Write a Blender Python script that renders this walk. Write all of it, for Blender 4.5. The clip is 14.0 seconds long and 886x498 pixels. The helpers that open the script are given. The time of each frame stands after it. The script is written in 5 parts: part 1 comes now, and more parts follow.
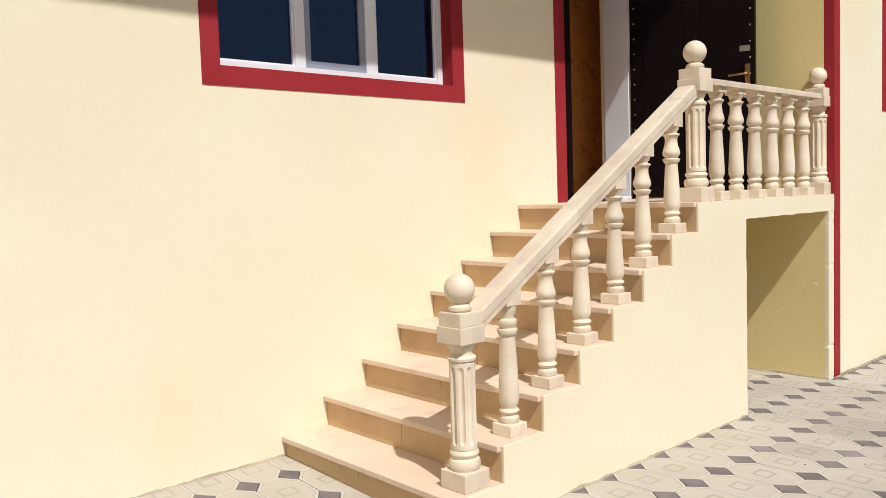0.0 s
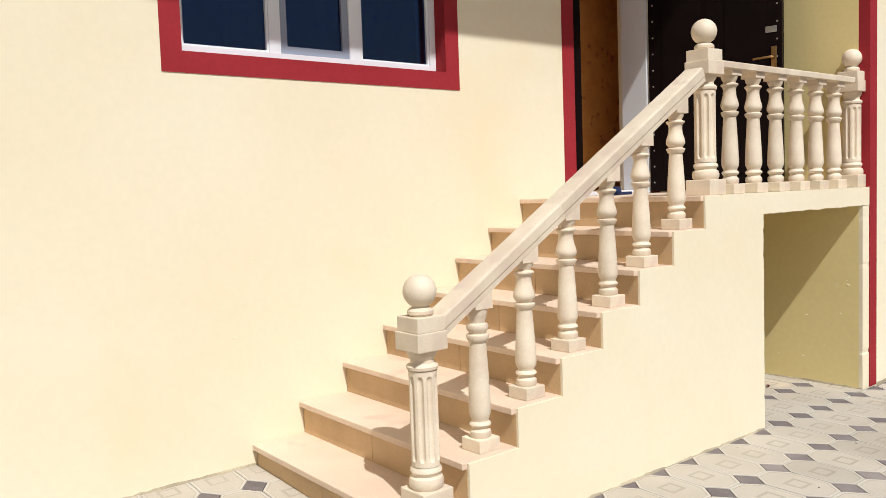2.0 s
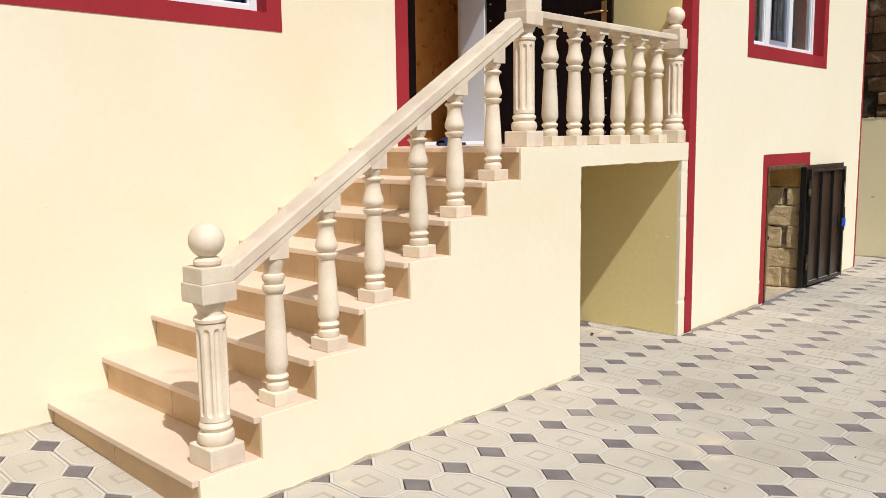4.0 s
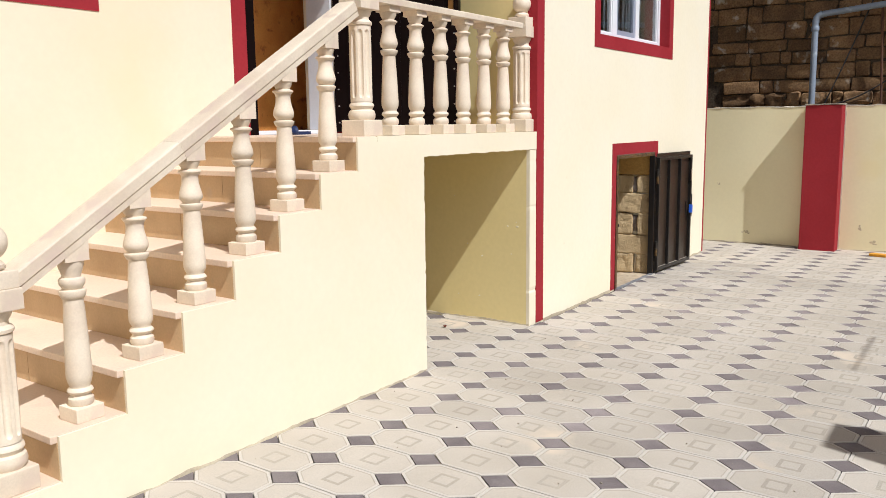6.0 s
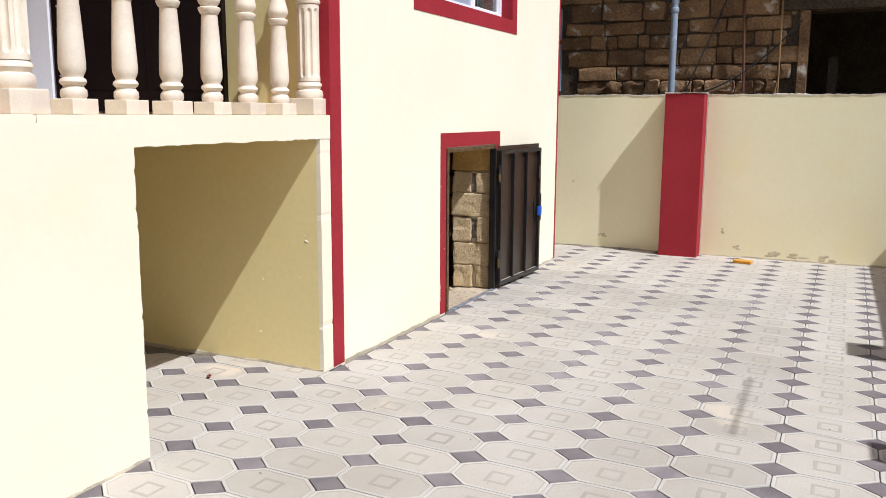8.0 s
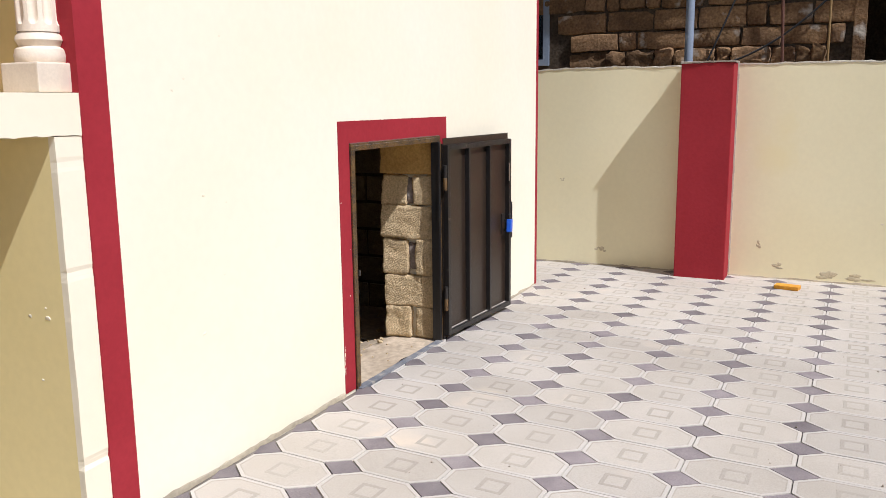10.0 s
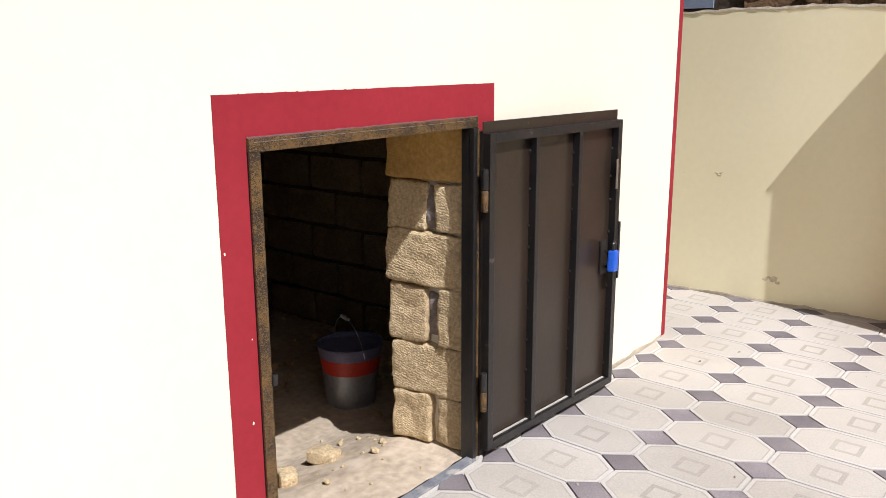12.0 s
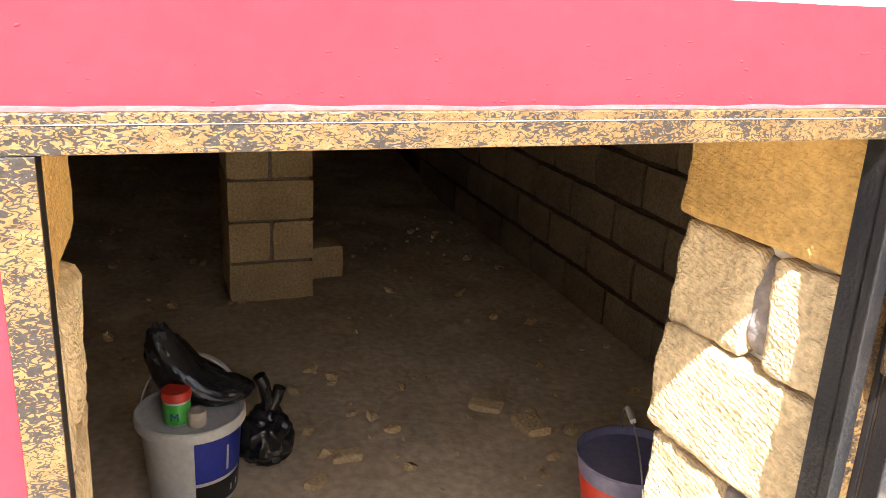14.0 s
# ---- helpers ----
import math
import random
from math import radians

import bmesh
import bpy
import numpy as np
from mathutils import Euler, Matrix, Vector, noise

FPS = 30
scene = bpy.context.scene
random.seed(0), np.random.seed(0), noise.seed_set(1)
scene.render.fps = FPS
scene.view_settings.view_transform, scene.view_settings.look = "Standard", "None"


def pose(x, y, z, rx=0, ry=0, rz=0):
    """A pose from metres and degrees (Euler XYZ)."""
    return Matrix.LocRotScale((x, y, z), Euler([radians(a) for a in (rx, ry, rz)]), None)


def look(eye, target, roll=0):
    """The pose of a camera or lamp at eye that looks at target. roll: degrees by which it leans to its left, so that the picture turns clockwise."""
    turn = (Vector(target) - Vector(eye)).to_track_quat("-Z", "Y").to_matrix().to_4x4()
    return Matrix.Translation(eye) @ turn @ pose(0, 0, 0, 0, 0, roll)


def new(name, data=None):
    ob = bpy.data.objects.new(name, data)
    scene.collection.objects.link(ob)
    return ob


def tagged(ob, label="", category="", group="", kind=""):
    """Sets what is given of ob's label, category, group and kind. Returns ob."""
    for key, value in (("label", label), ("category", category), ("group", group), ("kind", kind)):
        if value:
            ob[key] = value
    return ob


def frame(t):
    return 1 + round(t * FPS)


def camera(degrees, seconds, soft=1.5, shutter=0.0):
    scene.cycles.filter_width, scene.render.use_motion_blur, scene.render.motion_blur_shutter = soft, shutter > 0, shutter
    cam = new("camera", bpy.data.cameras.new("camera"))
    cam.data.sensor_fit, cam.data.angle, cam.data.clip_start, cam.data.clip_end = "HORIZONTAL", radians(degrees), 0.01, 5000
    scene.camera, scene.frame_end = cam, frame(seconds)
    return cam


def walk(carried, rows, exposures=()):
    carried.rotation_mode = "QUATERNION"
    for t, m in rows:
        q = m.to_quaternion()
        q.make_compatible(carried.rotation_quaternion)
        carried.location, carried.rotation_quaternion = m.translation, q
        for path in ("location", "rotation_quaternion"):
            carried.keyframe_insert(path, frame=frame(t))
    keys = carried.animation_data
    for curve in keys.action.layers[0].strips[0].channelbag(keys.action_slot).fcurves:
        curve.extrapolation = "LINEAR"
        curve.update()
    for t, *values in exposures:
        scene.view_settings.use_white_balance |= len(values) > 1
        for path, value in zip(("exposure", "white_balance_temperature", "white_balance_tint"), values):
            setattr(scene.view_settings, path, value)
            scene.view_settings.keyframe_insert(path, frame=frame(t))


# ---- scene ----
cam = camera(56.2, 14.0, soft=0.55)
PATH = [
    (0, (-0.079, 0.281, 1.533), (1.288, 1.735, 1.398), -1.9),
    (0.5, (-0.037, 0.26, 1.53), (1.321, 1.721, 1.382), -2.1),
    (1, (0.123, 0.215, 1.518), (1.446, 1.708, 1.368), -1.8),
    (1.5, (0.275, 0.197, 1.521), (1.561, 1.721, 1.368), -1.7),
    (2, (0.448, 0.259, 1.509), (1.714, 1.8, 1.367), -2.0),
    (2.5, (0.628, 0.239, 1.497), (1.918, 1.762, 1.361), -2.1),
    (3, (0.761, 0.154, 1.476), (2.109, 1.62, 1.293), -1.2),
    (5.5, (0.767, 0.033, 1.488), (2.355, 1.211, 1.188), -1.3),
    (6, (1.048, 0.008, 1.486), (2.684, 1.119, 1.189), -0.7),
    (6.5, (1.345, 0.089, 1.466), (3.048, 1.088, 1.145), -0.3),
    (7, (1.699, 0.192, 1.46), (3.435, 1.135, 1.149), 0.0),
    (7.5, (2.122, 0.24, 1.456), (3.859, 1.183, 1.147), 0.0),
    (8, (2.59, 0.342, 1.435), (4.376, 1.183, 1.114), 0.3),
    (10.5, (5.19, 0.847, 1.39), (6.936, 1.746, 1.011), -1.3),
    (11, (5.703, 0.971, 1.392), (7.38, 1.978, 0.972), -0.5),
    (11.5, (6.194, 1.124, 1.402), (7.856, 2.16, 0.997), -0.7),
    (12, (6.692, 1.263, 1.382), (8.23, 2.461, 0.934), -0.2),
    (12.5, (7.14, 1.442, 1.368), (8.644, 2.68, 0.916), -0.3),
    (13, (7.563, 1.595, 1.357), (8.838, 3.066, 0.899), 0.6),
    (13.5, (7.883, 1.84, 1.335), (8.844, 3.511, 0.8), 2.2),
    (14, (8.09, 2.146, 1.306), (8.738, 3.936, 0.693), 2.8),
]
walk(cam, [(t, look(eye, target, roll)) for t, eye, target, roll in PATH],
     exposures=[(0.0, -0.26, 6350, 8), (3.0, -0.22, 6250, 8), (5.5, -0.15, 6150, 10), (8.0, 0.0, 5750, 11), (10.5, -0.03, 5800, 14), (12.0, 0.16, 5830, 14), (12.5, 0.37, 5720, 12),
                (13.0, 0.70, 5700, 10), (13.5, 1.25, 5800, 10), (14.0, 2.55, 5900, 10)])

# ---- world, sun, exposure ----
SUN_WAY = Vector((0.225, 0.715, -1.0))
world = bpy.data.worlds.new("sky_world")
scene.world = world
world.use_nodes = True
wn = world.node_tree.nodes
sky = wn.new("ShaderNodeTexSky")
sky.sky_type = "NISHITA"
sky.sun_disc = False
sky.dust_density, sky.ozone_density = 3.0, 0.6
sky.sun_elevation = math.atan2(1.0, math.hypot(SUN_WAY.x, SUN_WAY.y))
sky.sun_rotation = math.atan2(-SUN_WAY.x, -SUN_WAY.y)
world.node_tree.links.new(sky.outputs[0], wn["Background"].inputs[0])
wn["Background"].inputs[1].default_value = 0.08
sun = new("sun", bpy.data.lights.new("sun", "SUN"))
sun.data.energy, sun.data.angle, sun.data.color = 4.9, radians(0.55), (1.0, 0.985, 0.965)
sun.matrix_world = look((0, 0, 12), Vector((0, 0, 12)) + SUN_WAY)


# ---- materials ----
def material(name, colour, colour2=None, scale=3.0, rough=0.6, bump=0.2, bump_scale=60.0, metal=0.0, fine=0.12, vary=0.0, stain=None, stain_scale=0.8, stain_at=0.62, coords="pos", spec=0.5, chisel=0.0):
    """Base colour mottled towards colour2 at a broad scale, grain at a fine scale, optional stains, bump from two noises."""
    m = bpy.data.materials.new(name)
    m.use_nodes = True
    n, l = m.node_tree.nodes, m.node_tree.links
    b = n["Principled BSDF"]
    b.inputs["Roughness"].default_value = rough
    b.inputs["Metallic"].default_value = metal
    b.inputs["Specular IOR Level"].default_value = spec
    if coords == "pos":
        src = n.new("ShaderNodeNewGeometry").outputs["Position"]
    else:
        src = n.new("ShaderNodeTexCoord").outputs["Object"]

    def tex(s, detail=4.0):
        t = n.new("ShaderNodeTexNoise")
        t.inputs["Scale"].default_value = s
        t.inputs["Detail"].default_value = detail
        l.new(src, t.inputs["Vector"])
        return t.outputs["Fac"]

    def mix(kind, fac, a, c):
        x = n.new("ShaderNodeMix")
        x.data_type, x.blend_type = "RGBA", kind
        for k, v in ((0, fac), (6, a), (7, c)):
            if isinstance(v, (int, float)):
                x.inputs[k].default_value = v
            elif isinstance(v, tuple):
                x.inputs[k].default_value = (*v, 1)
            else:
                l.new(v, x.inputs[k])
        return x.outputs[2]

    def ramp(v, lo, hi):
        r = n.new("ShaderNodeMapRange")
        r.inputs["From Min"].default_value, r.inputs["From Max"].default_value = lo, hi
        l.new(v, r.inputs["Value"])
        return r.outputs["Result"]

    broad = ramp(tex(scale), 0.35, 0.65)
    grain = tex(bump_scale, 6.0)
    c = mix("MIX", broad, colour, colour2 or tuple(v * 0.9 for v in colour))
    g = n.new("ShaderNodeValToRGB")
    g.color_ramp.elements[0].color = (1 - fine * 2, 1 - fine * 2, 1 - fine * 2, 1)
    g.color_ramp.elements[1].color = (1, 1, 1, 1)
    g.color_ramp.elements[0].position, g.color_ramp.elements[1].position = 0.3, 0.7
    l.new(grain, g.inputs["Fac"])
    c = mix("MULTIPLY", 1.0, c, g.outputs["Color"])
    if stain:
        c = mix("MIX", ramp(tex(stain_scale, 8.0), stain_at, stain_at + 0.1), c, stain)
    if vary:
        info = n.new("ShaderNodeObjectInfo")
        h = n.new("ShaderNodeHueSaturation")
        r = n.new("ShaderNodeMapRange")
        r.inputs["To Min"].default_value, r.inputs["To Max"].default_value = 1 - vary, 1 + vary
        l.new(info.outputs["Random"], r.inputs["Value"])
        l.new(r.outputs["Result"], h.inputs["Value"])
        l.new(c, h.inputs["Color"])
        c = h.outputs["Color"]
    l.new(c, b.inputs["Base Color"])
    if bump:
        add = n.new("ShaderNodeMath")
        add.operation = "MULTIPLY_ADD"
        l.new(tex(bump_scale * 0.18, 3.0), add.inputs[0])
        add.inputs[1].default_value = 1.6
        l.new(grain, add.inputs[2])
        bp = n.new("ShaderNodeBump")
        bp.inputs["Strength"].default_value = bump
        bp.inputs["Distance"].default_value = 0.01
        height = add.outputs[0]
        if chisel:
            turn = n.new("ShaderNodeMapping")
            turn.inputs["Rotation"].default_value = (radians(52), radians(14), radians(31))
            l.new(n.new("ShaderNodeTexCoord").outputs["Object"], turn.inputs["Vector"])
            w = n.new("ShaderNodeTexWave")
            w.inputs["Scale"].default_value, w.inputs["Distortion"].default_value = 58.0, 6.0
            w.inputs["Detail"].default_value, w.inputs["Detail Scale"].default_value = 3.0, 2.2
            l.new(turn.outputs["Vector"], w.inputs["Vector"])
            cut = n.new("ShaderNodeMath")
            cut.operation = "MULTIPLY_ADD"
            cut.inputs[1].default_value = chisel
            l.new(w.outputs["Fac"], cut.inputs[0])
            l.new(height, cut.inputs[2])
            height = cut.outputs[0]
        l.new(height, bp.inputs["Height"])
        l.new(bp.outputs["Normal"], b.inputs["Normal"])
    m["rough"] = rough
    return m


def glass(name, tint, rough=0.0):
    m = bpy.data.materials.new(name)
    m.use_nodes = True
    b = m.node_tree.nodes["Principled BSDF"]
    b.inputs["Base Color"].default_value = (*tint, 1)
    b.inputs["Roughness"].default_value = rough
    b.inputs["Transmission Weight"].default_value = 1.0
    b.inputs["IOR"].default_value = 1.7
    return m


YELLOW = material("cream_yellow_plaster", (0.815, 0.73, 0.555), (0.795, 0.70, 0.51), 1.1, 0.75, 0.06, 26, fine=0.014, stain=(0.795, 0.67, 0.46), stain_scale=0.8, stain_at=0.62, spec=0.25)
BLOCK_CREAM = material("pale_cream_plaster", (0.83, 0.76, 0.595), (0.82, 0.74, 0.555), 1.1, 0.75, 0.06, 26, fine=0.014, stain=(0.82, 0.71, 0.51), stain_scale=0.8, stain_at=0.62, spec=0.25)
# The house's yellow plaster again, deepened to carry shade and yellow bounce light.
SHADE_YELLOW = material("shade_toned_yellow_plaster", (0.82, 0.68, 0.335), (0.79, 0.645, 0.30), 1.1, 0.75, 0.06, 30, fine=0.02, stain=(0.75, 0.60, 0.25), stain_scale=1.6, stain_at=0.62, spec=0.1)
FENCE_YELLOW = material("olive_yellow_boundary_plaster", (0.86, 0.785, 0.525), (0.835, 0.75, 0.485), 1.1, 0.75, 0.05, 30, fine=0.015, stain=(0.83, 0.74, 0.45), stain_scale=1.6, stain_at=0.62, spec=0.1)
CREST = material("whitish_lime_mortar", (0.72, 0.66, 0.54), (0.62, 0.55, 0.43), 9.0, 0.9, 0.3, 60, fine=0.1, spec=0.1)
SCUFF = material("rubbed_dusty_plaster", (0.70, 0.60, 0.40), (0.60, 0.50, 0.33), 12.0, 0.85, 0.3, 60, fine=0.12, spec=0.1)
CAULK = material("pinkish_filler", (0.24, 0.10, 0.10), (0.20, 0.12, 0.10), 20.0, 0.8, 0.3, 90, fine=0.15)
RED = material("red_wall_paint", (0.325, 0.028, 0.036), (0.297, 0.024, 0.031), 2.5, 0.68, 0.10, 45, fine=0.05, spec=0.12)
# Stair stone for upright faces: grazing sun and bounce put into a darker, yellower colour.
RISER = material("shade_toned_limestone_riser", (0.62, 0.43, 0.235), (0.52, 0.35, 0.185), 3.5, 0.55, 0.06, 90, fine=0.05, vary=0.07, stain=(0.50, 0.36, 0.23), stain_scale=4.0, stain_at=0.64)
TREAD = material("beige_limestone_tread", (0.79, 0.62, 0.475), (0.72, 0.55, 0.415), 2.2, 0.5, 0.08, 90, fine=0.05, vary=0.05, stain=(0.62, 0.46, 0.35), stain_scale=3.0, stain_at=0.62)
BALUSTER = material("carved_cream_limestone", (0.775, 0.665, 0.515), (0.675, 0.555, 0.42), 6.0, 0.62, 0.06, 110, fine=0.04, vary=0.08, coords="object", stain=(0.63, 0.50, 0.40), stain_scale=7.0, stain_at=0.58)
TILE = material("pale_cement_paver", (0.505, 0.452, 0.378), (0.445, 0.393, 0.32), 1.6, 0.8, 0.2, 160, fine=0.08, vary=0.08, stain=(0.54, 0.455, 0.35), stain_scale=1.9, stain_at=0.63, spec=0.2)
TILE_RIM = material("paver_rim_cement", (0.555, 0.51, 0.445), (0.505, 0.458, 0.39), 1.6, 0.8, 0.15, 160, fine=0.08, vary=0.06, spec=0.2)
TILE_RING = material("paver_ring_cement", (0.385, 0.342, 0.275), (0.425, 0.38, 0.31), 3.0, 0.8, 0.2, 160, fine=0.10, vary=0.08, spec=0.2)
DARK_TILE = material("grey_violet_cement_paver", (0.215, 0.182, 0.178), (0.30, 0.258, 0.245), 5.0, 0.8, 0.2, 160, fine=0.14, vary=0.22, stain=(0.30, 0.26, 0.25), stain_scale=6.0, stain_at=0.66, spec=0.2)
BED = material("sand_joint", (0.19, 0.16, 0.125), (0.27, 0.235, 0.185), 6.0, 0.9, 0.4, 120, fine=0.2)
PVC = material("white_window_plastic", (0.80, 0.81, 0.83), (0.77, 0.78, 0.80), 2.0, 0.35, 0.0, 80, fine=0.01)
GLASS = glass("blue_tinted_window_glass", (0.08, 0.17, 0.42))
GLASS.node_tree.nodes["Principled BSDF"].inputs["Specular Tint"].default_value = (0.45, 0.62, 1.0, 1)
CLEAR = glass("clear_window_glass", (0.62, 0.68, 0.70))
DIRTY = material("soiled_plaster_foot", (0.58, 0.49, 0.34), (0.46, 0.39, 0.28), 5.0, 0.85, 0.3, 60, fine=0.12, spec=0.2)
GREY_SASH = material("grey_sash_plastic", (0.30, 0.33, 0.40), (0.27, 0.30, 0.37), 2.0, 0.4, 0.0, 80, fine=0.01)
DOOR_STEEL = material("dark_brown_door_leather", (0.008, 0.004, 0.004), (0.006, 0.003, 0.003), 5.0, 0.42, 0.06, 220, fine=0.1, spec=0.08)
BLACK_STEEL = material("black_painted_steel", (0.012, 0.011, 0.011), (0.020, 0.017, 0.015), 7.0, 0.36, 0.18, 180, fine=0.12, stain=(0.16, 0.12, 0.085), stain_scale=16.0, stain_at=0.70)
LEAF_STEEL = material("dark_brown_painted_sheet_steel", (0.027, 0.017, 0.011), (0.036, 0.023, 0.015), 3.0, 0.30, 0.08, 260, fine=0.12, stain=(0.20, 0.18, 0.16), stain_scale=70.0, stain_at=0.715)
WHITE = material("white_plaster", (0.72, 0.72, 0.74), (0.68, 0.68, 0.70), 2.0, 0.7, 0.1, 60, fine=0.02)
SILL = material("dusty_grey_blue_steel", (0.17, 0.175, 0.19), (0.25, 0.245, 0.24), 9.0, 0.7, 0.2, 90, fine=0.15, stain=(0.36, 0.33, 0.28), stain_scale=14.0, stain_at=0.58)
BROWN = material("brown_floral_wallpaper", (0.72, 0.31, 0.07), (0.64, 0.25, 0.055), 9.0, 0.6, 0.05, 60, fine=0.06, stain=(0.36, 0.11, 0.03), stain_scale=11.0, stain_at=0.60)
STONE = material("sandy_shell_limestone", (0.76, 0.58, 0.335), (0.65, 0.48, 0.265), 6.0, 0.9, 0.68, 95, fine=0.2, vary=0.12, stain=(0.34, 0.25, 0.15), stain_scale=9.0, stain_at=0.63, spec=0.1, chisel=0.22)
# Darkened copy of the limestone; the basement's gloom is put into its colour.
SHADED_STONE = material("shade_darkened_cellar_block", (0.31, 0.235, 0.15), (0.255, 0.19, 0.12), 6.0, 0.95, 0.6, 80, fine=0.2, vary=0.14, stain=(0.26, 0.20, 0.13), stain_scale=7.0, stain_at=0.62, spec=0.05)
SAWN = material("sawn_yellow_limestone", (0.62, 0.38, 0.125), (0.53, 0.32, 0.105), 7.0, 0.9, 0.5, 70, fine=0.15, spec=0.1, chisel=0.2)
JOINT = material("grey_mauve_joint_mortar", (0.36, 0.30, 0.26), (0.28, 0.235, 0.205), 9.0, 0.95, 0.6, 60, fine=0.2, spec=0.1)
MORTAR = material("grey_mortar", (0.46, 0.39, 0.31), (0.38, 0.32, 0.25), 8.0, 0.95, 0.5, 70, fine=0.2, spec=0.1)
OLD_STONE = material("weathered_brown_stone", (0.36, 0.215, 0.105), (0.22, 0.13, 0.068), 3.5, 0.9, 0.7, 45, fine=0.25, vary=0.28, stain=(0.56, 0.49, 0.39), stain_scale=5.0, stain_at=0.60, spec=0.1)
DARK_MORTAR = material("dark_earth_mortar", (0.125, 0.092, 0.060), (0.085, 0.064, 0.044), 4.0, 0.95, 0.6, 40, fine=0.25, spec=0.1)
DIRT = material("trodden_basement_earth", (0.60, 0.485, 0.345), (0.47, 0.37, 0.255), 3.0, 0.95, 0.4, 30, fine=0.16, stain=(0.58, 0.47, 0.34), stain_scale=4.0, stain_at=0.6, spec=0.1)
EARTH = material("dry_brown_earth", (0.24, 0.18, 0.12), (0.19, 0.14, 0.09), 0.7, 0.95, 0.5, 12, fine=0.2, spec=0.1)
CONCRETE = material("raw_concrete", (0.50, 0.45, 0.37), (0.43, 0.38, 0.31), 4.0, 0.9, 0.4, 60, fine=0.15, spec=0.15)
PIPE = material("grey_blue_plastic_pipe", (0.28, 0.33, 0.40), (0.24, 0.28, 0.34), 3.0, 0.45, 0.05, 60, fine=0.06, stain=(0.42, 0.46, 0.50), stain_scale=9.0, stain_at=0.6)
RUST = material("rusty_steel_rod", (0.16, 0.06, 0.03), (0.10, 0.04, 0.025), 12.0, 0.8, 0.3, 120, fine=0.2)
CABLE = material("black_cable_rubber", (0.02, 0.02, 0.02), (0.03, 0.028, 0.026), 8.0, 0.6, 0.05, 60)
GREEN_PIPE = material("pale_green_pipe", (0.30, 0.38, 0.26), (0.25, 0.32, 0.22), 8.0, 0.6, 0.1, 70)
OCHRE = material("tan_painted_pipe", (0.32, 0.20, 0.07), (0.26, 0.15, 0.05), 9.0, 0.6, 0.1, 80)
BLUE_PAINT = material("bright_blue_plastic", (0.02, 0.12, 0.62), (0.02, 0.10, 0.52), 6.0, 0.4, 0.03, 60, fine=0.04)
BLUE_RUBBER = material("dark_blue_rubber", (0.010, 0.022, 0.085), (0.008, 0.018, 0.06), 6.0, 0.55, 0.05, 60)
ORANGE = material("orange_yellow_foam", (0.72, 0.34, 0.02), (0.64, 0.28, 0.02), 8.0, 0.8, 0.3, 60)
DRY_LEAF = material("red_brown_dry_leaf", (0.20, 0.045, 0.025), (0.14, 0.035, 0.02), 30.0, 0.7, 0.2, 90)
ZINC = material("galvanised_bucket_steel", (0.42, 0.42, 0.43), (0.34, 0.34, 0.35), 7.0, 0.45, 0.08, 60, metal=0.6, fine=0.1)
RED_PLASTIC = material("red_painted_band", (0.60, 0.045, 0.02), (0.50, 0.035, 0.02), 6.0, 0.45, 0.05, 60)
LID_VIOLET = material("dull_violet_bucket_inside", (0.15, 0.14, 0.24), (0.18, 0.17, 0.27), 5.0, 0.5, 0.05, 60)
WHITE_PLASTIC = material("dusty_white_plastic", (0.62, 0.61, 0.58), (0.52, 0.51, 0.48), 7.0, 0.5, 0.06, 70, fine=0.08)
BLUE_LABEL = material("blue_printed_label", (0.02, 0.035, 0.30), (0.018, 0.03, 0.25), 7.0, 0.4, 0.03, 70)
BLACK_BAND = material("black_printed_label", (0.015, 0.016, 0.018), (0.02, 0.02, 0.022), 7.0, 0.4, 0.03, 70)
BLACK_FILM = material("black_plastic_film", (0.012, 0.012, 0.013), (0.018, 0.018, 0.02), 9.0, 0.25, 0.25, 25, fine=0.1, coords="object")
GREEN_LABEL = material("green_printed_label", (0.07, 0.42, 0.05), (0.06, 0.34, 0.05), 7.0, 0.45, 0.03, 70)
CARD = material("buff_paper_roll", (0.55, 0.48, 0.38), (0.48, 0.41, 0.32), 7.0, 0.7, 0.05, 70)
CHROME = material("brushed_metal", (0.62, 0.60, 0.58), (0.55, 0.53, 0.50), 8.0, 0.3, 0.02, 80, metal=1.0, fine=0.03)
BRASS = material("bronze_metal", (0.42, 0.25, 0.10), (0.36, 0.20, 0.08), 8.0, 0.35, 0.02, 80, metal=1.0, fine=0.03)
ROOF = material("brown_metal_roof_sheet", (0.22, 0.08, 0.05), (0.19, 0.07, 0.045), 3.0, 0.5, 0.05, 60)


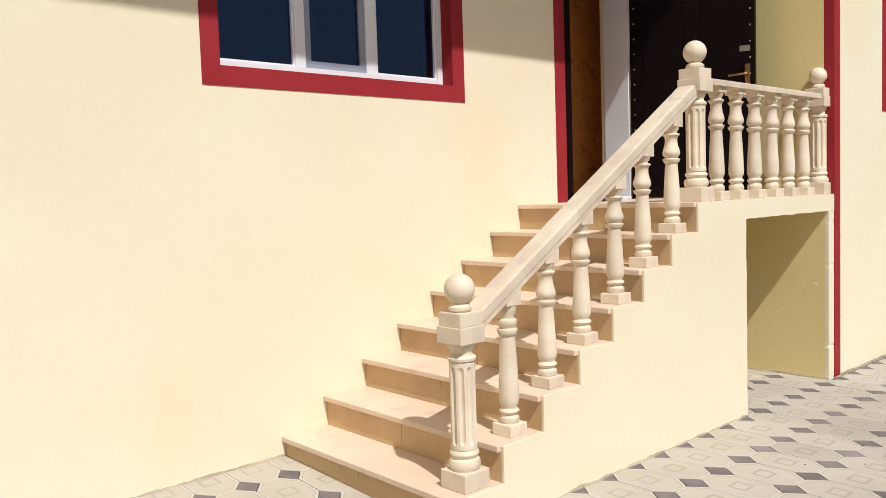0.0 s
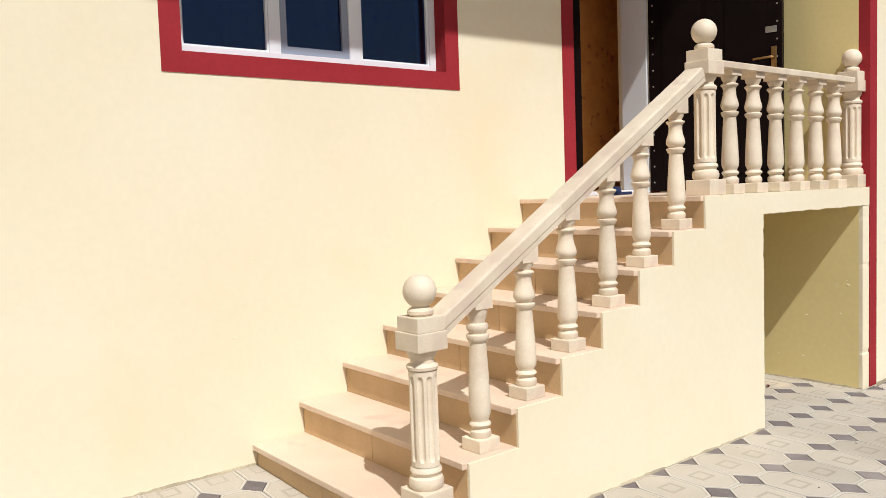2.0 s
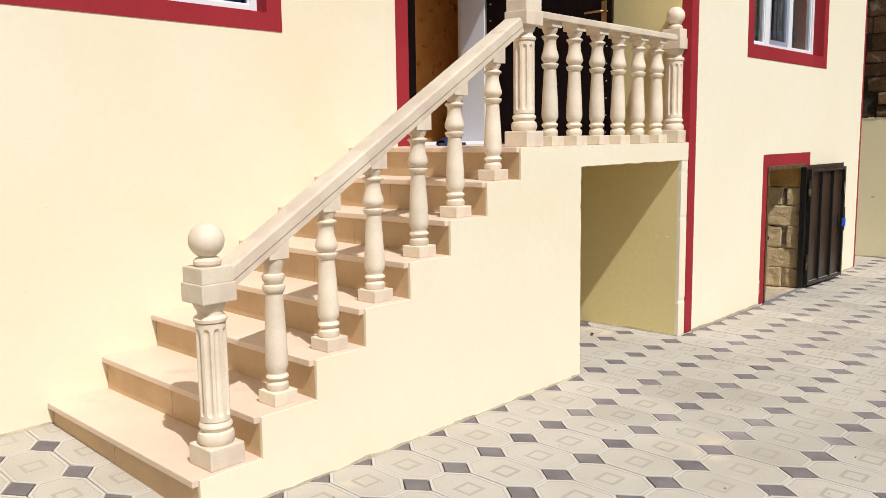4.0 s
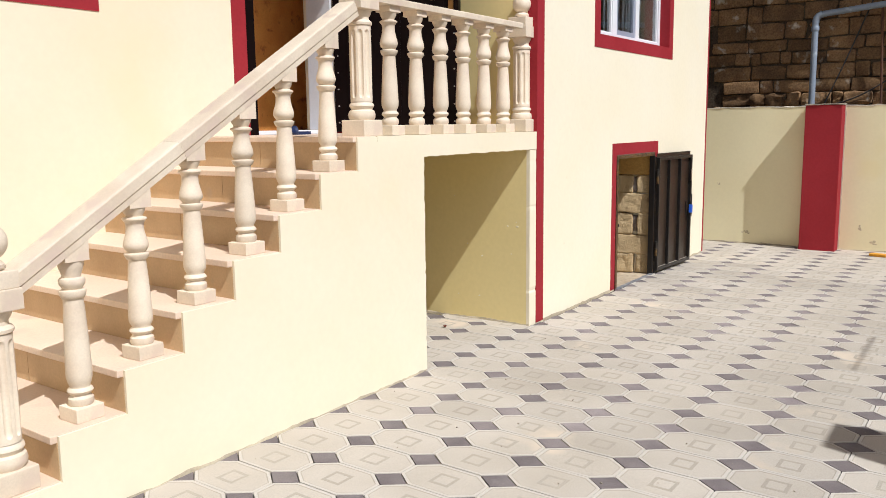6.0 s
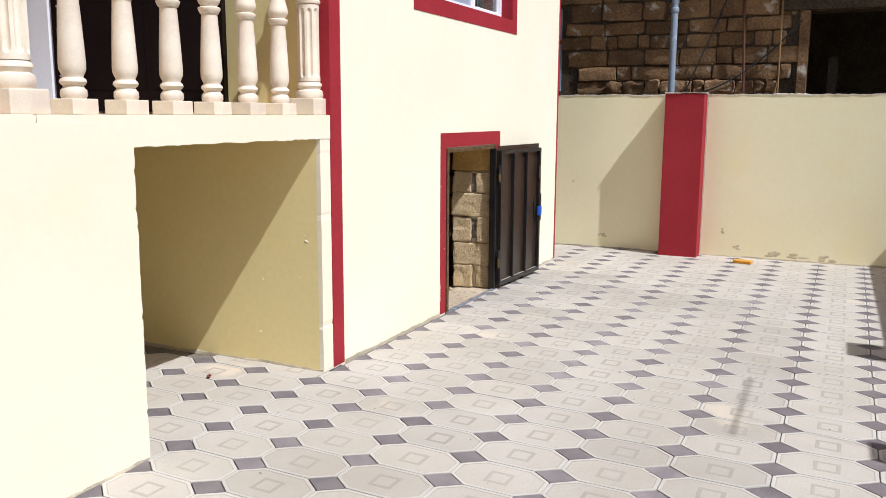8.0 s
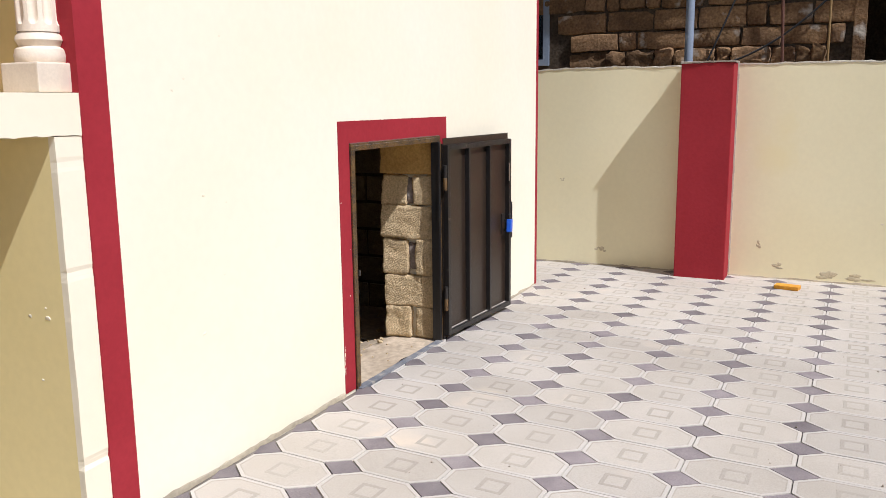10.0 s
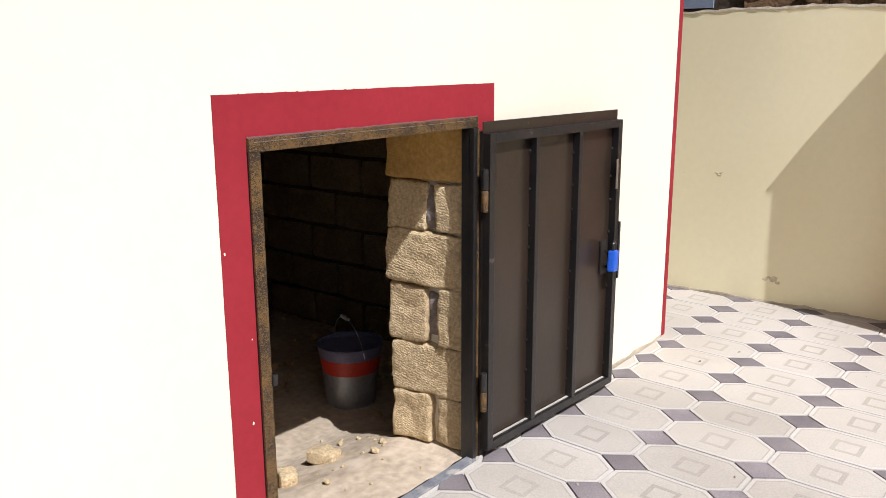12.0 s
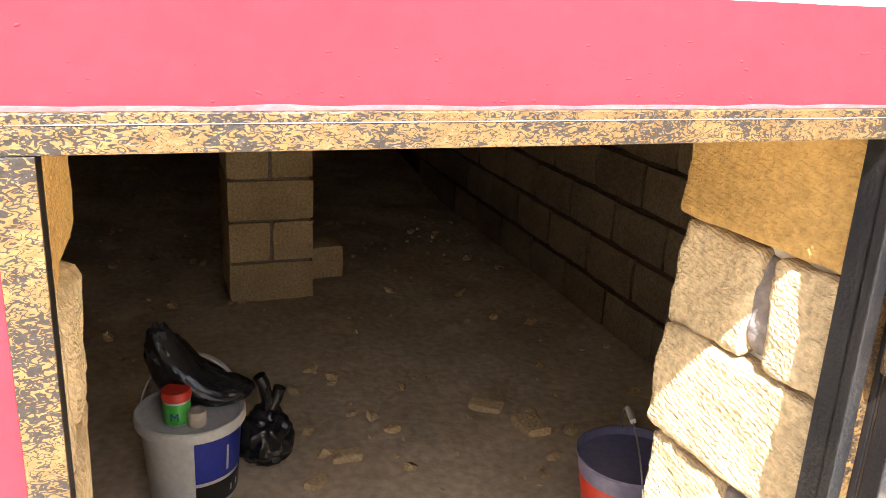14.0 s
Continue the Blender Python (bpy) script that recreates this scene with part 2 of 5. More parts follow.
def frame_paint():
    """Black steel on which a textured gold-brown paint shows through in worn patches."""
    m = material("worn_gold_brown_frame_paint", (0.205, 0.112, 0.031), (0.150, 0.080, 0.023), 9.0, 0.5, 0.35, 90, fine=0.15)
    n, l = m.node_tree.nodes, m.node_tree.links
    b = n["Principled BSDF"]
    geo = n.new("ShaderNodeNewGeometry")
    t = n.new("ShaderNodeTexNoise")
    t.inputs["Scale"].default_value, t.inputs["Detail"].default_value, t.inputs["Distortion"].default_value = 195.0, 1.0, 1.2
    mp = n.new("ShaderNodeMapping")
    mp.inputs["Scale"].default_value = (0.52, 1.0, 1.0)
    l.new(geo.outputs["Position"], mp.inputs["Vector"])
    l.new(mp.outputs["Vector"], t.inputs["Vector"])
    u = n.new("ShaderNodeTexNoise")
    u.inputs["Scale"].default_value, u.inputs["Detail"].default_value = 17.0, 2.0
    l.new(geo.outputs["Position"], u.inputs["Vector"])
    off = n.new("ShaderNodeMath")
    off.operation = "SUBTRACT"
    off.inputs[1].default_value = 0.5
    l.new(t.outputs["Fac"], off.inputs[0])
    line = n.new("ShaderNodeMath")
    line.operation = "ABSOLUTE"
    l.new(off.outputs[0], line.inputs[0])
    wide = n.new("ShaderNodeMapRange")
    wide.inputs["From Min"].default_value, wide.inputs["From Max"].default_value = 0.35, 0.68
    wide.inputs["To Min"].default_value, wide.inputs["To Max"].default_value = 0.022, 0.112
    l.new(u.outputs["Fac"], wide.inputs["Value"])
    gap = n.new("ShaderNodeMath")
    gap.operation = "SUBTRACT"
    l.new(wide.outputs["Result"], gap.inputs[0])
    l.new(line.outputs[0], gap.inputs[1])
    r = n.new("ShaderNodeMapRange")
    r.inputs["From Min"].default_value, r.inputs["From Max"].default_value = -0.008, 0.010
    l.new(gap.outputs[0], r.inputs["Value"])
    x = n.new("ShaderNodeMix")
    x.data_type = "RGBA"
    x.inputs[7].default_value = (0.024, 0.016, 0.010, 1)
    l.new(r.outputs["Result"], x.inputs[0])
    l.new(b.inputs["Base Color"].links[0].from_socket, x.inputs[6])
    l.new(x.outputs[2], b.inputs["Base Color"])
    return m


FRAME_PAINT = frame_paint()


# ---- mesh helpers ----
def finish(name, bm, mats, smooth=False):
    bmesh.ops.recalc_face_normals(bm, faces=bm.faces)
    me = bpy.data.meshes.new(name)
    bm.to_mesh(me)
    bm.free()
    for m in mats if isinstance(mats, (list, tuple)) else [mats]:
        me.materials.append(m)
    if smooth:
        me.polygons.foreach_set("use_smooth", [True] * len(me.polygons))
        me.set_sharp_from_angle(angle=radians(38))
    return me


def part(name, bm, mats, parent=None, label="", smooth=False, at=None):
    """One mesh object out of a bmesh, under a thing, a part or nothing."""
    ob = new(name, finish(name, bm, mats, smooth))
    if at is not None:
        ob.matrix_basis = at
    if parent is not None:
        ob.parent = parent
    if label:
        ob["label"] = label
    return ob


def thing(name, label, category, at=None, group="", kind=""):
    ob = new(name)
    ob.empty_display_size = 0.1
    if at is not None:
        ob.matrix_basis = at
    return tagged(ob, label, category, group, kind)


def box(bm, x0, x1, y0, y1, z0, z1, bevel=0.0, mat=0):
    vs = [bm.verts.new(p) for p in ((x0, y0, z0), (x1, y0, z0), (x1, y1, z0), (x0, y1, z0), (x0, y0, z1), (x1, y0, z1), (x1, y1, z1), (x0, y1, z1))]
    fs = [bm.faces.new([vs[i] for i in f]) for f in ((3, 2, 1, 0), (4, 5, 6, 7), (0, 1, 5, 4), (1, 2, 6, 5), (2, 3, 7, 6), (3, 0, 4, 7))]
    for f in fs:
        f.material_index = mat
    if bevel:
        es = {e for f in fs for e in f.edges}
        for f in bmesh.ops.bevel(bm, geom=list(es), offset=bevel, segments=2, profile=0.6, affect="EDGES", clamp_overlap=True)["faces"]:
            f.material_index = mat
    return bm


def block(x0, x1, y0, y1, z0, z1, bevel=0.0):
    return box(bmesh.new(), x0, x1, y0, y1, z0, z1, bevel)


def lathe(profile, segments=24, bm=None, centre=(0, 0), mat=0):
    """A turned shape from (radius, height) pairs."""
    bm = bm or bmesh.new()
    rings = []
    for r, z in profile:
        rings.append([bm.verts.new((centre[0] + r * math.cos(2 * math.pi * i / segments), centre[1] + r * math.sin(2 * math.pi * i / segments), z)) for i in range(segments)])
    for a, b in zip(rings, rings[1:]):
        for i in range(segments):
            f = bm.faces.new((a[i], a[(i + 1) % segments], b[(i + 1) % segments], b[i]))
            f.material_index = mat
    for ring in (rings[0], rings[-1]):
        if (ring[0].co - ring[segments // 2].co).length > 1e-4:
            bm.faces.new(ring).material_index = mat
    return bm


def tube(points, radius, segments=8, bm=None):
    """A round bar along a line of points."""
    bm = bm or bmesh.new()
    pts = [Vector(p) for p in points]
    rings = []
    for i, p in enumerate(pts):
        d = (pts[min(i + 1, len(pts) - 1)] - pts[max(i - 1, 0)]).normalized()
        side = d.cross(Vector((0.13, 0.27, 0.95))).normalized()
        up = side.cross(d)
        rings.append([bm.verts.new(p + radius * (math.cos(a) * side + math.sin(a) * up)) for a in (2 * math.pi * k / segments for k in range(segments))])
    for a, b in zip(rings, rings[1:]):
        for k in range(segments):
            bm.faces.new((a[k], a[(k + 1) % segments], b[(k + 1) % segments], b[k]))
    bm.faces.new(rings[0]), bm.faces.new(rings[-1])
    return bm


def arc(p, q, sag, n=10, way=(0, 0, -1)):
    p, q, w = Vector(p), Vector(q), Vector(way)
    return [p.lerp(q, i / n) + w * sag * 4 * (i / n) * (1 - i / n) for i in range(n + 1)]


def slab_with_holes(axis, u0, u1, z0, z1, d0, d1, holes):
    """An upright wall of thickness d0..d1 with rectangular holes (u0, u1, z0, z1) right through it. axis 'x': it runs along x."""
    us = sorted({u0, u1, *[h[0] for h in holes], *[h[1] for h in holes]})
    zs = sorted({z0, z1, *[h[2] for h in holes], *[h[3] for h in holes]})
    us = [u for u in us if u0 <= u <= u1]
    zs = [z for z in zs if z0 <= z <= z1]
    full = {}
    for i in range(len(us) - 1):
        for j in range(len(zs) - 1):
            cu, cz = (us[i] + us[i + 1]) / 2, (zs[j] + zs[j + 1]) / 2
            full[i, j] = not any(h[0] < cu < h[1] and h[2] < cz < h[3] for h in holes)
    bm = bmesh.new()
    cache = {}

    def v(u, d, z):
        if (u, d, z) not in cache:
            cache[u, d, z] = bm.verts.new((u, d, z) if axis == "x" else (d, u, z))
        return cache[u, d, z]

    for (i, j), f in full.items():
        if not f:
            continue
        a, b, c, e = us[i], us[i + 1], zs[j], zs[j + 1]
        for d in (d0, d1):
            bm.faces.new((v(a, d, c), v(b, d, c), v(b, d, e), v(a, d, e)))
        for (ni, nj), quad in (((i - 1, j), ((a, c), (a, e))), ((i + 1, j), ((b, c), (b, e))), ((i, j - 1), ((a, c), (b, c))), ((i, j + 1), ((a, e), (b, e)))):
            if not full.get((ni, nj), False):
                (p, q), (r, s) = quad
                bm.faces.new((v(p, d0, q), v(r, d0, s), v(r, d1, s), v(p, d1, q)))
    return bm


def rough_block(sx, sy, sz, seed, cuts=5, amount=0.012, round_by=0.02):
    """A hewn stone centred on its middle, with rounded corners and an uneven face."""
    bm = block(-sx / 2, sx / 2, -sy / 2, sy / 2, -sz / 2, sz / 2)
    bmesh.ops.subdivide_edges(bm, edges=bm.edges[:], cuts=cuts, use_grid_fill=True)
    half = Vector((sx / 2, sy / 2, sz / 2))
    for v in bm.verts:
        core = Vector([max(-h + round_by, min(h - round_by, c)) for c, h in zip(v.co, half)])
        away = v.co - core
        if away.length > 1e-6:
            v.co = core + away.normalized() * min(away.length, round_by)
        n = noise.noise_vector(v.co * 9 + Vector((seed * 3.1, seed * 1.7, seed * 0.9)))
        n2 = noise.noise_vector(v.co * 26 + Vector((seed * 2.1, seed * 4.7, seed)))
        n3 = noise.noise_vector(v.co * 75 + Vector((seed, seed * 5.1, seed * 2.3)))
        v.co += n * amount + n2 * amount * 0.45 + n3 * amount * 0.3
    return bm



# ---- measures of the place ----
A, B = 4.32, 2.856            # planes of the house front and of the projecting block
RISE, RUN, X8 = 0.1784, 0.2948, 4.448
LAND = 8 * RISE
EAVE = 5.03
CORNER = 10.571               # far corner of the block
FENCE = 11.478                # face of the boundary wall
LOW = -0.16                   # earth floor of the basement


def riser_x(k):
    return X8 - RUN * (8 - k)


# ---- large structure ----
g = bmesh.new()
box(g, -400, 400, -400, 400, -0.6, -0.4)
tagged(part("ground", g, EARTH), "bare brown earth reaching far beyond the walled yard", "ground", kind="structure")
def rise(x, y):
    """The yard climbs a little towards the house wall in front of the stairs."""
    return 0.04 * max(0.0, y - 2.75) * max(0.0, min(1.0, (3.4 - x) / 0.8)) if x < 3.4 else 0.0


bed = block(-6.0, FENCE, -1.45, B + 0.01, -0.4, -0.014)
box(bed, CORNER, FENCE, B + 0.01, 8.0, -0.4, -0.014)
box(bed, 2.9, 6.374, B + 0.01, A, -0.4, -0.014)
slope = box(bmesh.new(), -6.0, 2.9, B + 0.01, A, -0.4, -0.014)
for v in slope.verts:
    if v.co.z > -0.1:
        v.co.z += rise(1.0, v.co.y)
tagged(part("yard_bed_slope", slope, BED), "sandy bed under the sloping pavers by the wall", "pavement", kind="structure")
tagged(part("yard_bed", bed, BED), "sandy bed under the pavers of the yard", "pavement", kind="structure")

hole_w1 = (2.135, 3.862, 2.245, 3.62)
hole_d1 = (5.066, 5.95, LAND, 3.52)
hole_w2 = (7.575, 9.255, 2.203, 3.56)
hole_d2 = (7.97, 8.93, -0.4, 1.197)
wall_front = tagged(part("wall_front", slab_with_holes("x", -6.0, 6.475, -0.4, EAVE, A, A + 0.3, [hole_w1, hole_d1]), YELLOW), "cream yellow plastered house wall behind the stone stairs", "wall", kind="structure")
wall_block = tagged(part("wall_block", slab_with_holes("x", 6.475, CORNER, -0.4, EAVE, B, B + 0.33, [hole_w2, hole_d2]), BLOCK_CREAM), "pale cream plastered wall of the projecting block", "wall", kind="structure")
# Recess and hollow walls take the plaster with shade put into its colour.
tagged(part("wall_recess", block(6.475, 6.77, B + 0.33, A + 0.3, 1.30, EAVE), SHADE_YELLOW), "yellow side wall beside the stair landing, shade put into its colour", "wall", kind="structure")
hollow = block(6.374, 6.77, B + 0.03, A, -0.4, 1.298)
nib = block(6.374, 6.77, B + 0.003, B + 0.0299, -0.4, 1.298)
bmesh.ops.subdivide_edges(nib, edges=[e for e in nib.edges if abs(e.verts[0].co.z - e.verts[1].co.z) > 1.0], cuts=110)
for v in nib.verts:
    if v.co.x < 6.38 and v.co.y < B + 0.01:
        chip = noise.noise(Vector((v.co.z * 21, 4.0, 0)))
        v.co.x += 0.003 * noise.noise(Vector((v.co.z * 7, 0, 0))) + 0.018 * max(0.0, chip - 0.2)
        v.co.y += 0.02 * max(0.0, chip - 0.25)
tagged(part("trim_hollow_edge", nib, YELLOW), "chipped cream plaster edge of the hollow", "trim", kind="structure")
# Thin skin carrying the same painted shade over the block's return.
tagged(part("wall_recess_coat", block(6.470, 6.4745, B + 0.076, A - 0.001, LAND + 0.001, EAVE - 0.01), SHADE_YELLOW), "thin shade-toned yellow skin beside the landing", "wall", kind="structure")
tagged(part("wall_under_landing", hollow, SHADE_YELLOW), "yellow side wall of the hollow under the landing, shade put into its colour", "wall", kind="structure")
tagged(part("wall_east", block(CORNER - 0.3, CORNER, B + 0.33, 9.4, -0.4, EAVE), YELLOW), "cream yellow plastered side wall of the house", "wall", kind="structure")
tagged(part("wall_back", block(-6.0, CORNER, 9.4, 9.7, -0.4, EAVE), YELLOW), "plain rear wall closing the house", "wall", kind="structure")
tagged(part("wall_west", block(-6.3, -6.0, -1.65, 9.7, -0.4, EAVE), YELLOW), "plain cream wall closing the yard's end", "wall", kind="structure")
tagged(part("floor_upper", block(-5.99, CORNER - 0.31, A + 0.31, 9.39, LAND - 0.16, LAND - 0.002), CONCRETE), "raised floor slab inside the house", "floor", kind="structure")
tagged(part("floor_block", block(6.78, CORNER - 0.31, B + 0.34, A + 0.30, LAND - 0.16, LAND - 0.002), CONCRETE), "floor slab above the low basement", "floor", kind="structure")
tagged(part("ceiling", block(-5.99, CORNER - 0.31, B + 0.34, 9.39, 4.4, 4.5), WHITE), "plain white ceiling inside the house", "ceiling", kind="structure")
tagged(part("roof", block(-6.6, CORNER + 0.3, 2.5, 10.0, EAVE, EAVE + 0.16, 0.01), ROOF), "brown roof edge standing out over the house walls", "roof", kind="structure")

# painted red bands at the corners of the block
band = bmesh.new()
box(band, 6.475 - 0.003, 6.582, B - 0.003, B + 0.04, 0.004, LAND - 0.14)
box(band, 6.475 - 0.003, 6.582, B - 0.003, B + 0.075, LAND - 0.14, EAVE - 0.01)
tagged(part("trim_red_corner", band, RED), "dark red painted band on the block's inner corner", "trim", kind="structure")
band = block(CORNER - 0.035, CORNER + 0.003, B - 0.003, B + 0.1, 0.004, EAVE - 0.01)
tagged(part("trim_red_far_corner", band, RED), "thin dark red painted band on the block's outer corner", "trim", kind="structure")

# boundary wall with its red pilaster
fence = slab_with_holes("y", -1.65, 8.0, -0.4, 1.64, FENCE, FENCE + 0.18, [])
bmesh.ops.subdivide_edges(fence, edges=[e for e in fence.edges if abs(e.verts[0].co.y - e.verts[1].co.y) > 5], cuts=120)
for v in fence.verts:
    if v.co.z > 1.6:
        v.co.z += 0.018 * noise.noise(Vector((v.co.x * 4, v.co.y * 3.0, 2.0)))
boundary = tagged(part("wall_boundary", fence, FENCE_YELLOW), "low cream yellow plastered boundary wall with uneven top", "wall", kind="structure")
pil = block(11.259, FENCE + 0.002, 1.566, 1.949, -0.4, 1.652, 0.006)
tagged(part("boundary_pilaster", pil, RED), "dark red painted square pilaster of the boundary wall", "pilaster", kind="structure")

crown = block(11.252, FENCE + 0.05, 1.558, 1.957, 1.6525, 1.664)
bmesh.ops.subdivide_edges(crown, edges=crown.edges[:], cuts=14, use_grid_fill=True)
for v in crown.verts:
    v.co += Vector((0.006, 0.006, 0.007)) * noise.noise(v.co * 14) + Vector((0.003, 0.003, 0.004)) * noise.noise(v.co * 37)
tagged(part("trim_pilaster_crown", crown, MORTAR, smooth=True), "rough grey mortar on top of the pilaster", "trim", kind="structure")
crest = block(FENCE - 0.004, FENCE + 0.184, -1.65, 8.0, 1.634, 1.646)
bmesh.ops.subdivide_edges(crest, edges=[e for e in crest.edges if abs(e.verts[0].co.y - e.verts[1].co.y) > 5], cuts=300)
for v in crest.verts:
    v.co.z += 0.018 * noise.noise(Vector((v.co.x * 4, v.co.y * 3.0, 2.0))) + 0.009 * noise.noise(Vector((v.co.x * 9, v.co.y * 19, 1.0)))
    v.co.x += 0.004 * noise.noise(Vector((1.0, v.co.y * 23, v.co.z)))
tagged(part("trim_wall_crest", crest, CREST), "whitish uneven mortar edge along the wall top", "trim", kind="structure")
bead_y = bmesh.new()
for i in range(90):
    z = 0.02 + i * 0.018
    w = 0.012 + 0.007 * noise.noise(Vector((0, 3, z * 14)))
    box(bead_y, FENCE - 0.005 - 0.003 * noise.noise(Vector((2, 0, z * 20))), FENCE + 0.001, 1.5655 - w, 1.5655, z, z + 0.0181)
tagged(part("trim_pilaster_bead", bead_y, CREST), "pale plaster bead beside the red pilaster", "trim", kind="structure")
scuffs = bmesh.new()
rng = random.Random(77)
for y, z, w, h in ((2.62, 0.14, 0.055, 0.012), (2.58, 0.125, 0.03, 0.008), (3.28, 0.20, 0.09, 0.004), (2.95, 0.72, 0.025, 0.008), (1.22, 0.10, 0.06, 0.016), (1.35, 0.26, 0.03, 0.02), (0.85, 0.05, 0.10, 0.022), (0.62, 0.045, 0.12, 0.02), (0.35, 0.05, 0.09, 0.025)):
    for _ in range(5):
        c = Vector((FENCE, y + rng.uniform(-w, w) * 0.6, z + rng.uniform(-h, h)))
        for v in bmesh.ops.create_icosphere(scuffs, subdivisions=2, radius=1.0, matrix=Matrix.Translation(c) @ Matrix.Diagonal((0.0022, w * rng.uniform(0.25, 0.5), h * rng.uniform(0.4, 0.9), 1)))["verts"]:
            v.co += Vector((0.0, 0.008, 0.005)) * noise.noise(v.co * 60)
tagged(part("wall_scuffs", scuffs, SCUFF, smooth=True), "dirty scuffs and scraped marks low on the boundary wall", "scuffs", kind="stuff")

# uneven plaster foot where walls meet the pavers
def plaster_foot(name, p, q, out, label, lift=0.0, lift2=0.0):
    p, q, o = Vector(p), Vector(q), Vector(out)
    n = int((q - p).length / 0.035)
    bm = bmesh.new()
    rows = []
    for i in range(n + 1):
        c = p.lerp(q, i / n)
        z = lift + (lift2 - lift) * i / n
        w = max(0.0008, 0.003 + 0.008 * noise.noise(c * 5.0) + 0.008 * noise.noise(c * 17.0))
        h = max(0.004, 0.010 + 0.012 * noise.noise(c * 6.0 + Vector((9, 0, 0))) + 0.008 * noise.noise(c * 21.0))
        rows.append([bm.verts.new(v) for v in (c + o * w + Vector((0, 0, z - 0.012)), c + o * w * 0.8 + Vector((0, 0, z + 0.003)), c + o * w * 0.3 + Vector((0, 0, z + h)), c - o * 0.004 + Vector((0, 0, z + h + 0.004)))])
    for a, b in zip(rows, rows[1:]):
        for k in range(3):
            bm.faces.new((a[k], b[k], b[k + 1], a[k + 1]))
    tagged(part(name, bm, DIRTY, smooth=True), label, "trim", kind="structure")


FOOT = "uneven yellow plaster edge along the pavers"
plaster_foot("trim_foot_stairs", (2.40, B - 0.002, 0), (5.05, B - 0.002, 0), (0, -1, 0), FOOT)
plaster_foot("trim_foot_block", (6.59, B, 0), (7.875, B, 0), (0, -1, 0), FOOT)
plaster_foot("trim_foot_block_far", (9.02, B, 0), (CORNER - 0.04, B, 0), (0, -1, 0), FOOT)
plaster_foot("trim_foot_house", (-3.0, A, 0), (2.43, A, 0), (0, -1, 0), FOOT, rise(1, A), rise(1, A))
plaster_foot("trim_foot_boundary", (FENCE, -1.4, 0), (FENCE, 1.56, 0), (-1, 0, 0), FOOT)
plaster_foot("trim_foot_boundary_far", (FENCE, 1.955, 0), (FENCE, 5.0, 0), (-1, 0, 0), FOOT)
plaster_foot("trim_foot_hollow", (6.374, B + 0.01, 0), (6.374, A, 0), (-1, 0, 0), FOOT)
# stray lumps left in the plaster
rng = random.Random(14)
for nm, count, place in (("plaster_lumps_boundary", 16, lambda: ((FENCE, rng.uniform(-1, 3.2), rng.uniform(0.1, 1.5)), "x")), ("plaster_lumps_hollow", 9, lambda: ((6.374, rng.uniform(2.95, 3.6), rng.uniform(0.1, 1.0)), "x")), ("plaster_lumps_house", 14, lambda: ((rng.uniform(-0.5, 2.6), A, rng.uniform(0.3, 1.9)), "y")), ("plaster_lumps_block", 9, lambda: ((rng.uniform(6.7, 7.8), B, rng.uniform(0.3, 2.0)), "y"))):
    bm = bmesh.new()
    for _ in range(count):
        (x, y, z), ax = place()
        r = rng.uniform(0.003, 0.009)
        d = (0.3, 1.4, 0.9) if ax == "x" else (1.4, 0.3, 0.9)
        for v in bmesh.ops.create_icosphere(bm, subdivisions=2, radius=1.0, matrix=pose(x, y, z) @ Matrix.Diagonal((r * d[0], r * d[1], r * d[2], 1)))["verts"]:
            v.co += 0.35 * r * noise.noise_vector(v.co * 120)
    tagged(part(nm, bm, YELLOW, smooth=True), "small lumps left in the yellow plaster", "plaster lumps", kind="stuff")

# wall behind the camera, with gate posts and beam
south = tagged(part("wall_south", slab_with_holes("x", 4.75, FENCE, -0.4, 2.0, -1.65, -1.45, []), YELLOW), "cream yellow boundary wall closing the yard", "wall", kind="structure")
part("pier", block(7.55, 7.87, -1.66, -1.44, 2.0, 2.29), YELLOW, south)
part("pier", block(5.88, 6.1, -1.66, -1.44, 2.0, 2.18), YELLOW, south)
post = tagged(part("gate_post", block(4.39, 4.745, -1.66, -1.42, -0.4, 2.86, 0.01), YELLOW), "tall cream yellow square gate post", "gate post")
tagged(part("gate_beam", block(-6.0, 4.388, -1.6, -1.5, 2.28, 2.45, 0.006), BLACK_STEEL), "dark steel beam over the wide yard gate", "gate beam")
# Unseen rod, added only to cast a thin line of shadow on the pavers.
rod = tube([(5.99, -1.55, 2.17), (5.99, -1.55, 3.11)], 0.003)
tube([(5.70, -1.55, 3.12), (6.62, -1.55, 3.12)], 0.007, 8, rod)
tagged(part("bent_rod", rod, RUST), "unseen steel rod with crossbar, added to cast a thin shadow", "steel rod")


# ---- staircase ----
def shear(bm):
    """The steps run a little askew to the wall."""
    for v in bm.verts:
        v.co.x += 0.05 * (v.co.y - B) / (A - B)
    return bm


stairs = thing("staircase", "eight-step outdoor stair of beige stone with cream plastered side", "staircase", pose(0, 0, 0))
body = bmesh.new()
prof = [(riser_x(1) + 0.018, -0.4)]
for k in range(1, 8):
    prof += [(riser_x(k) + 0.018, RISE * k - 0.03), (riser_x(k + 1) + 0.018, RISE * k - 0.03)]
prof += [(X8 + 0.018, LAND - 0.03), (5.046, LAND - 0.03), (5.046, -0.4)]
front = [body.verts.new((x, B, z)) for x, z in prof]
rear = [body.verts.new((x, A - 0.002, z)) for x, z in prof]
body.faces.new(front), body.faces.new(rear[::-1])
for i in range(len(prof)):
    j = (i + 1) % len(prof)
    body.faces.new((front[i], front[j], rear[j], rear[i]))
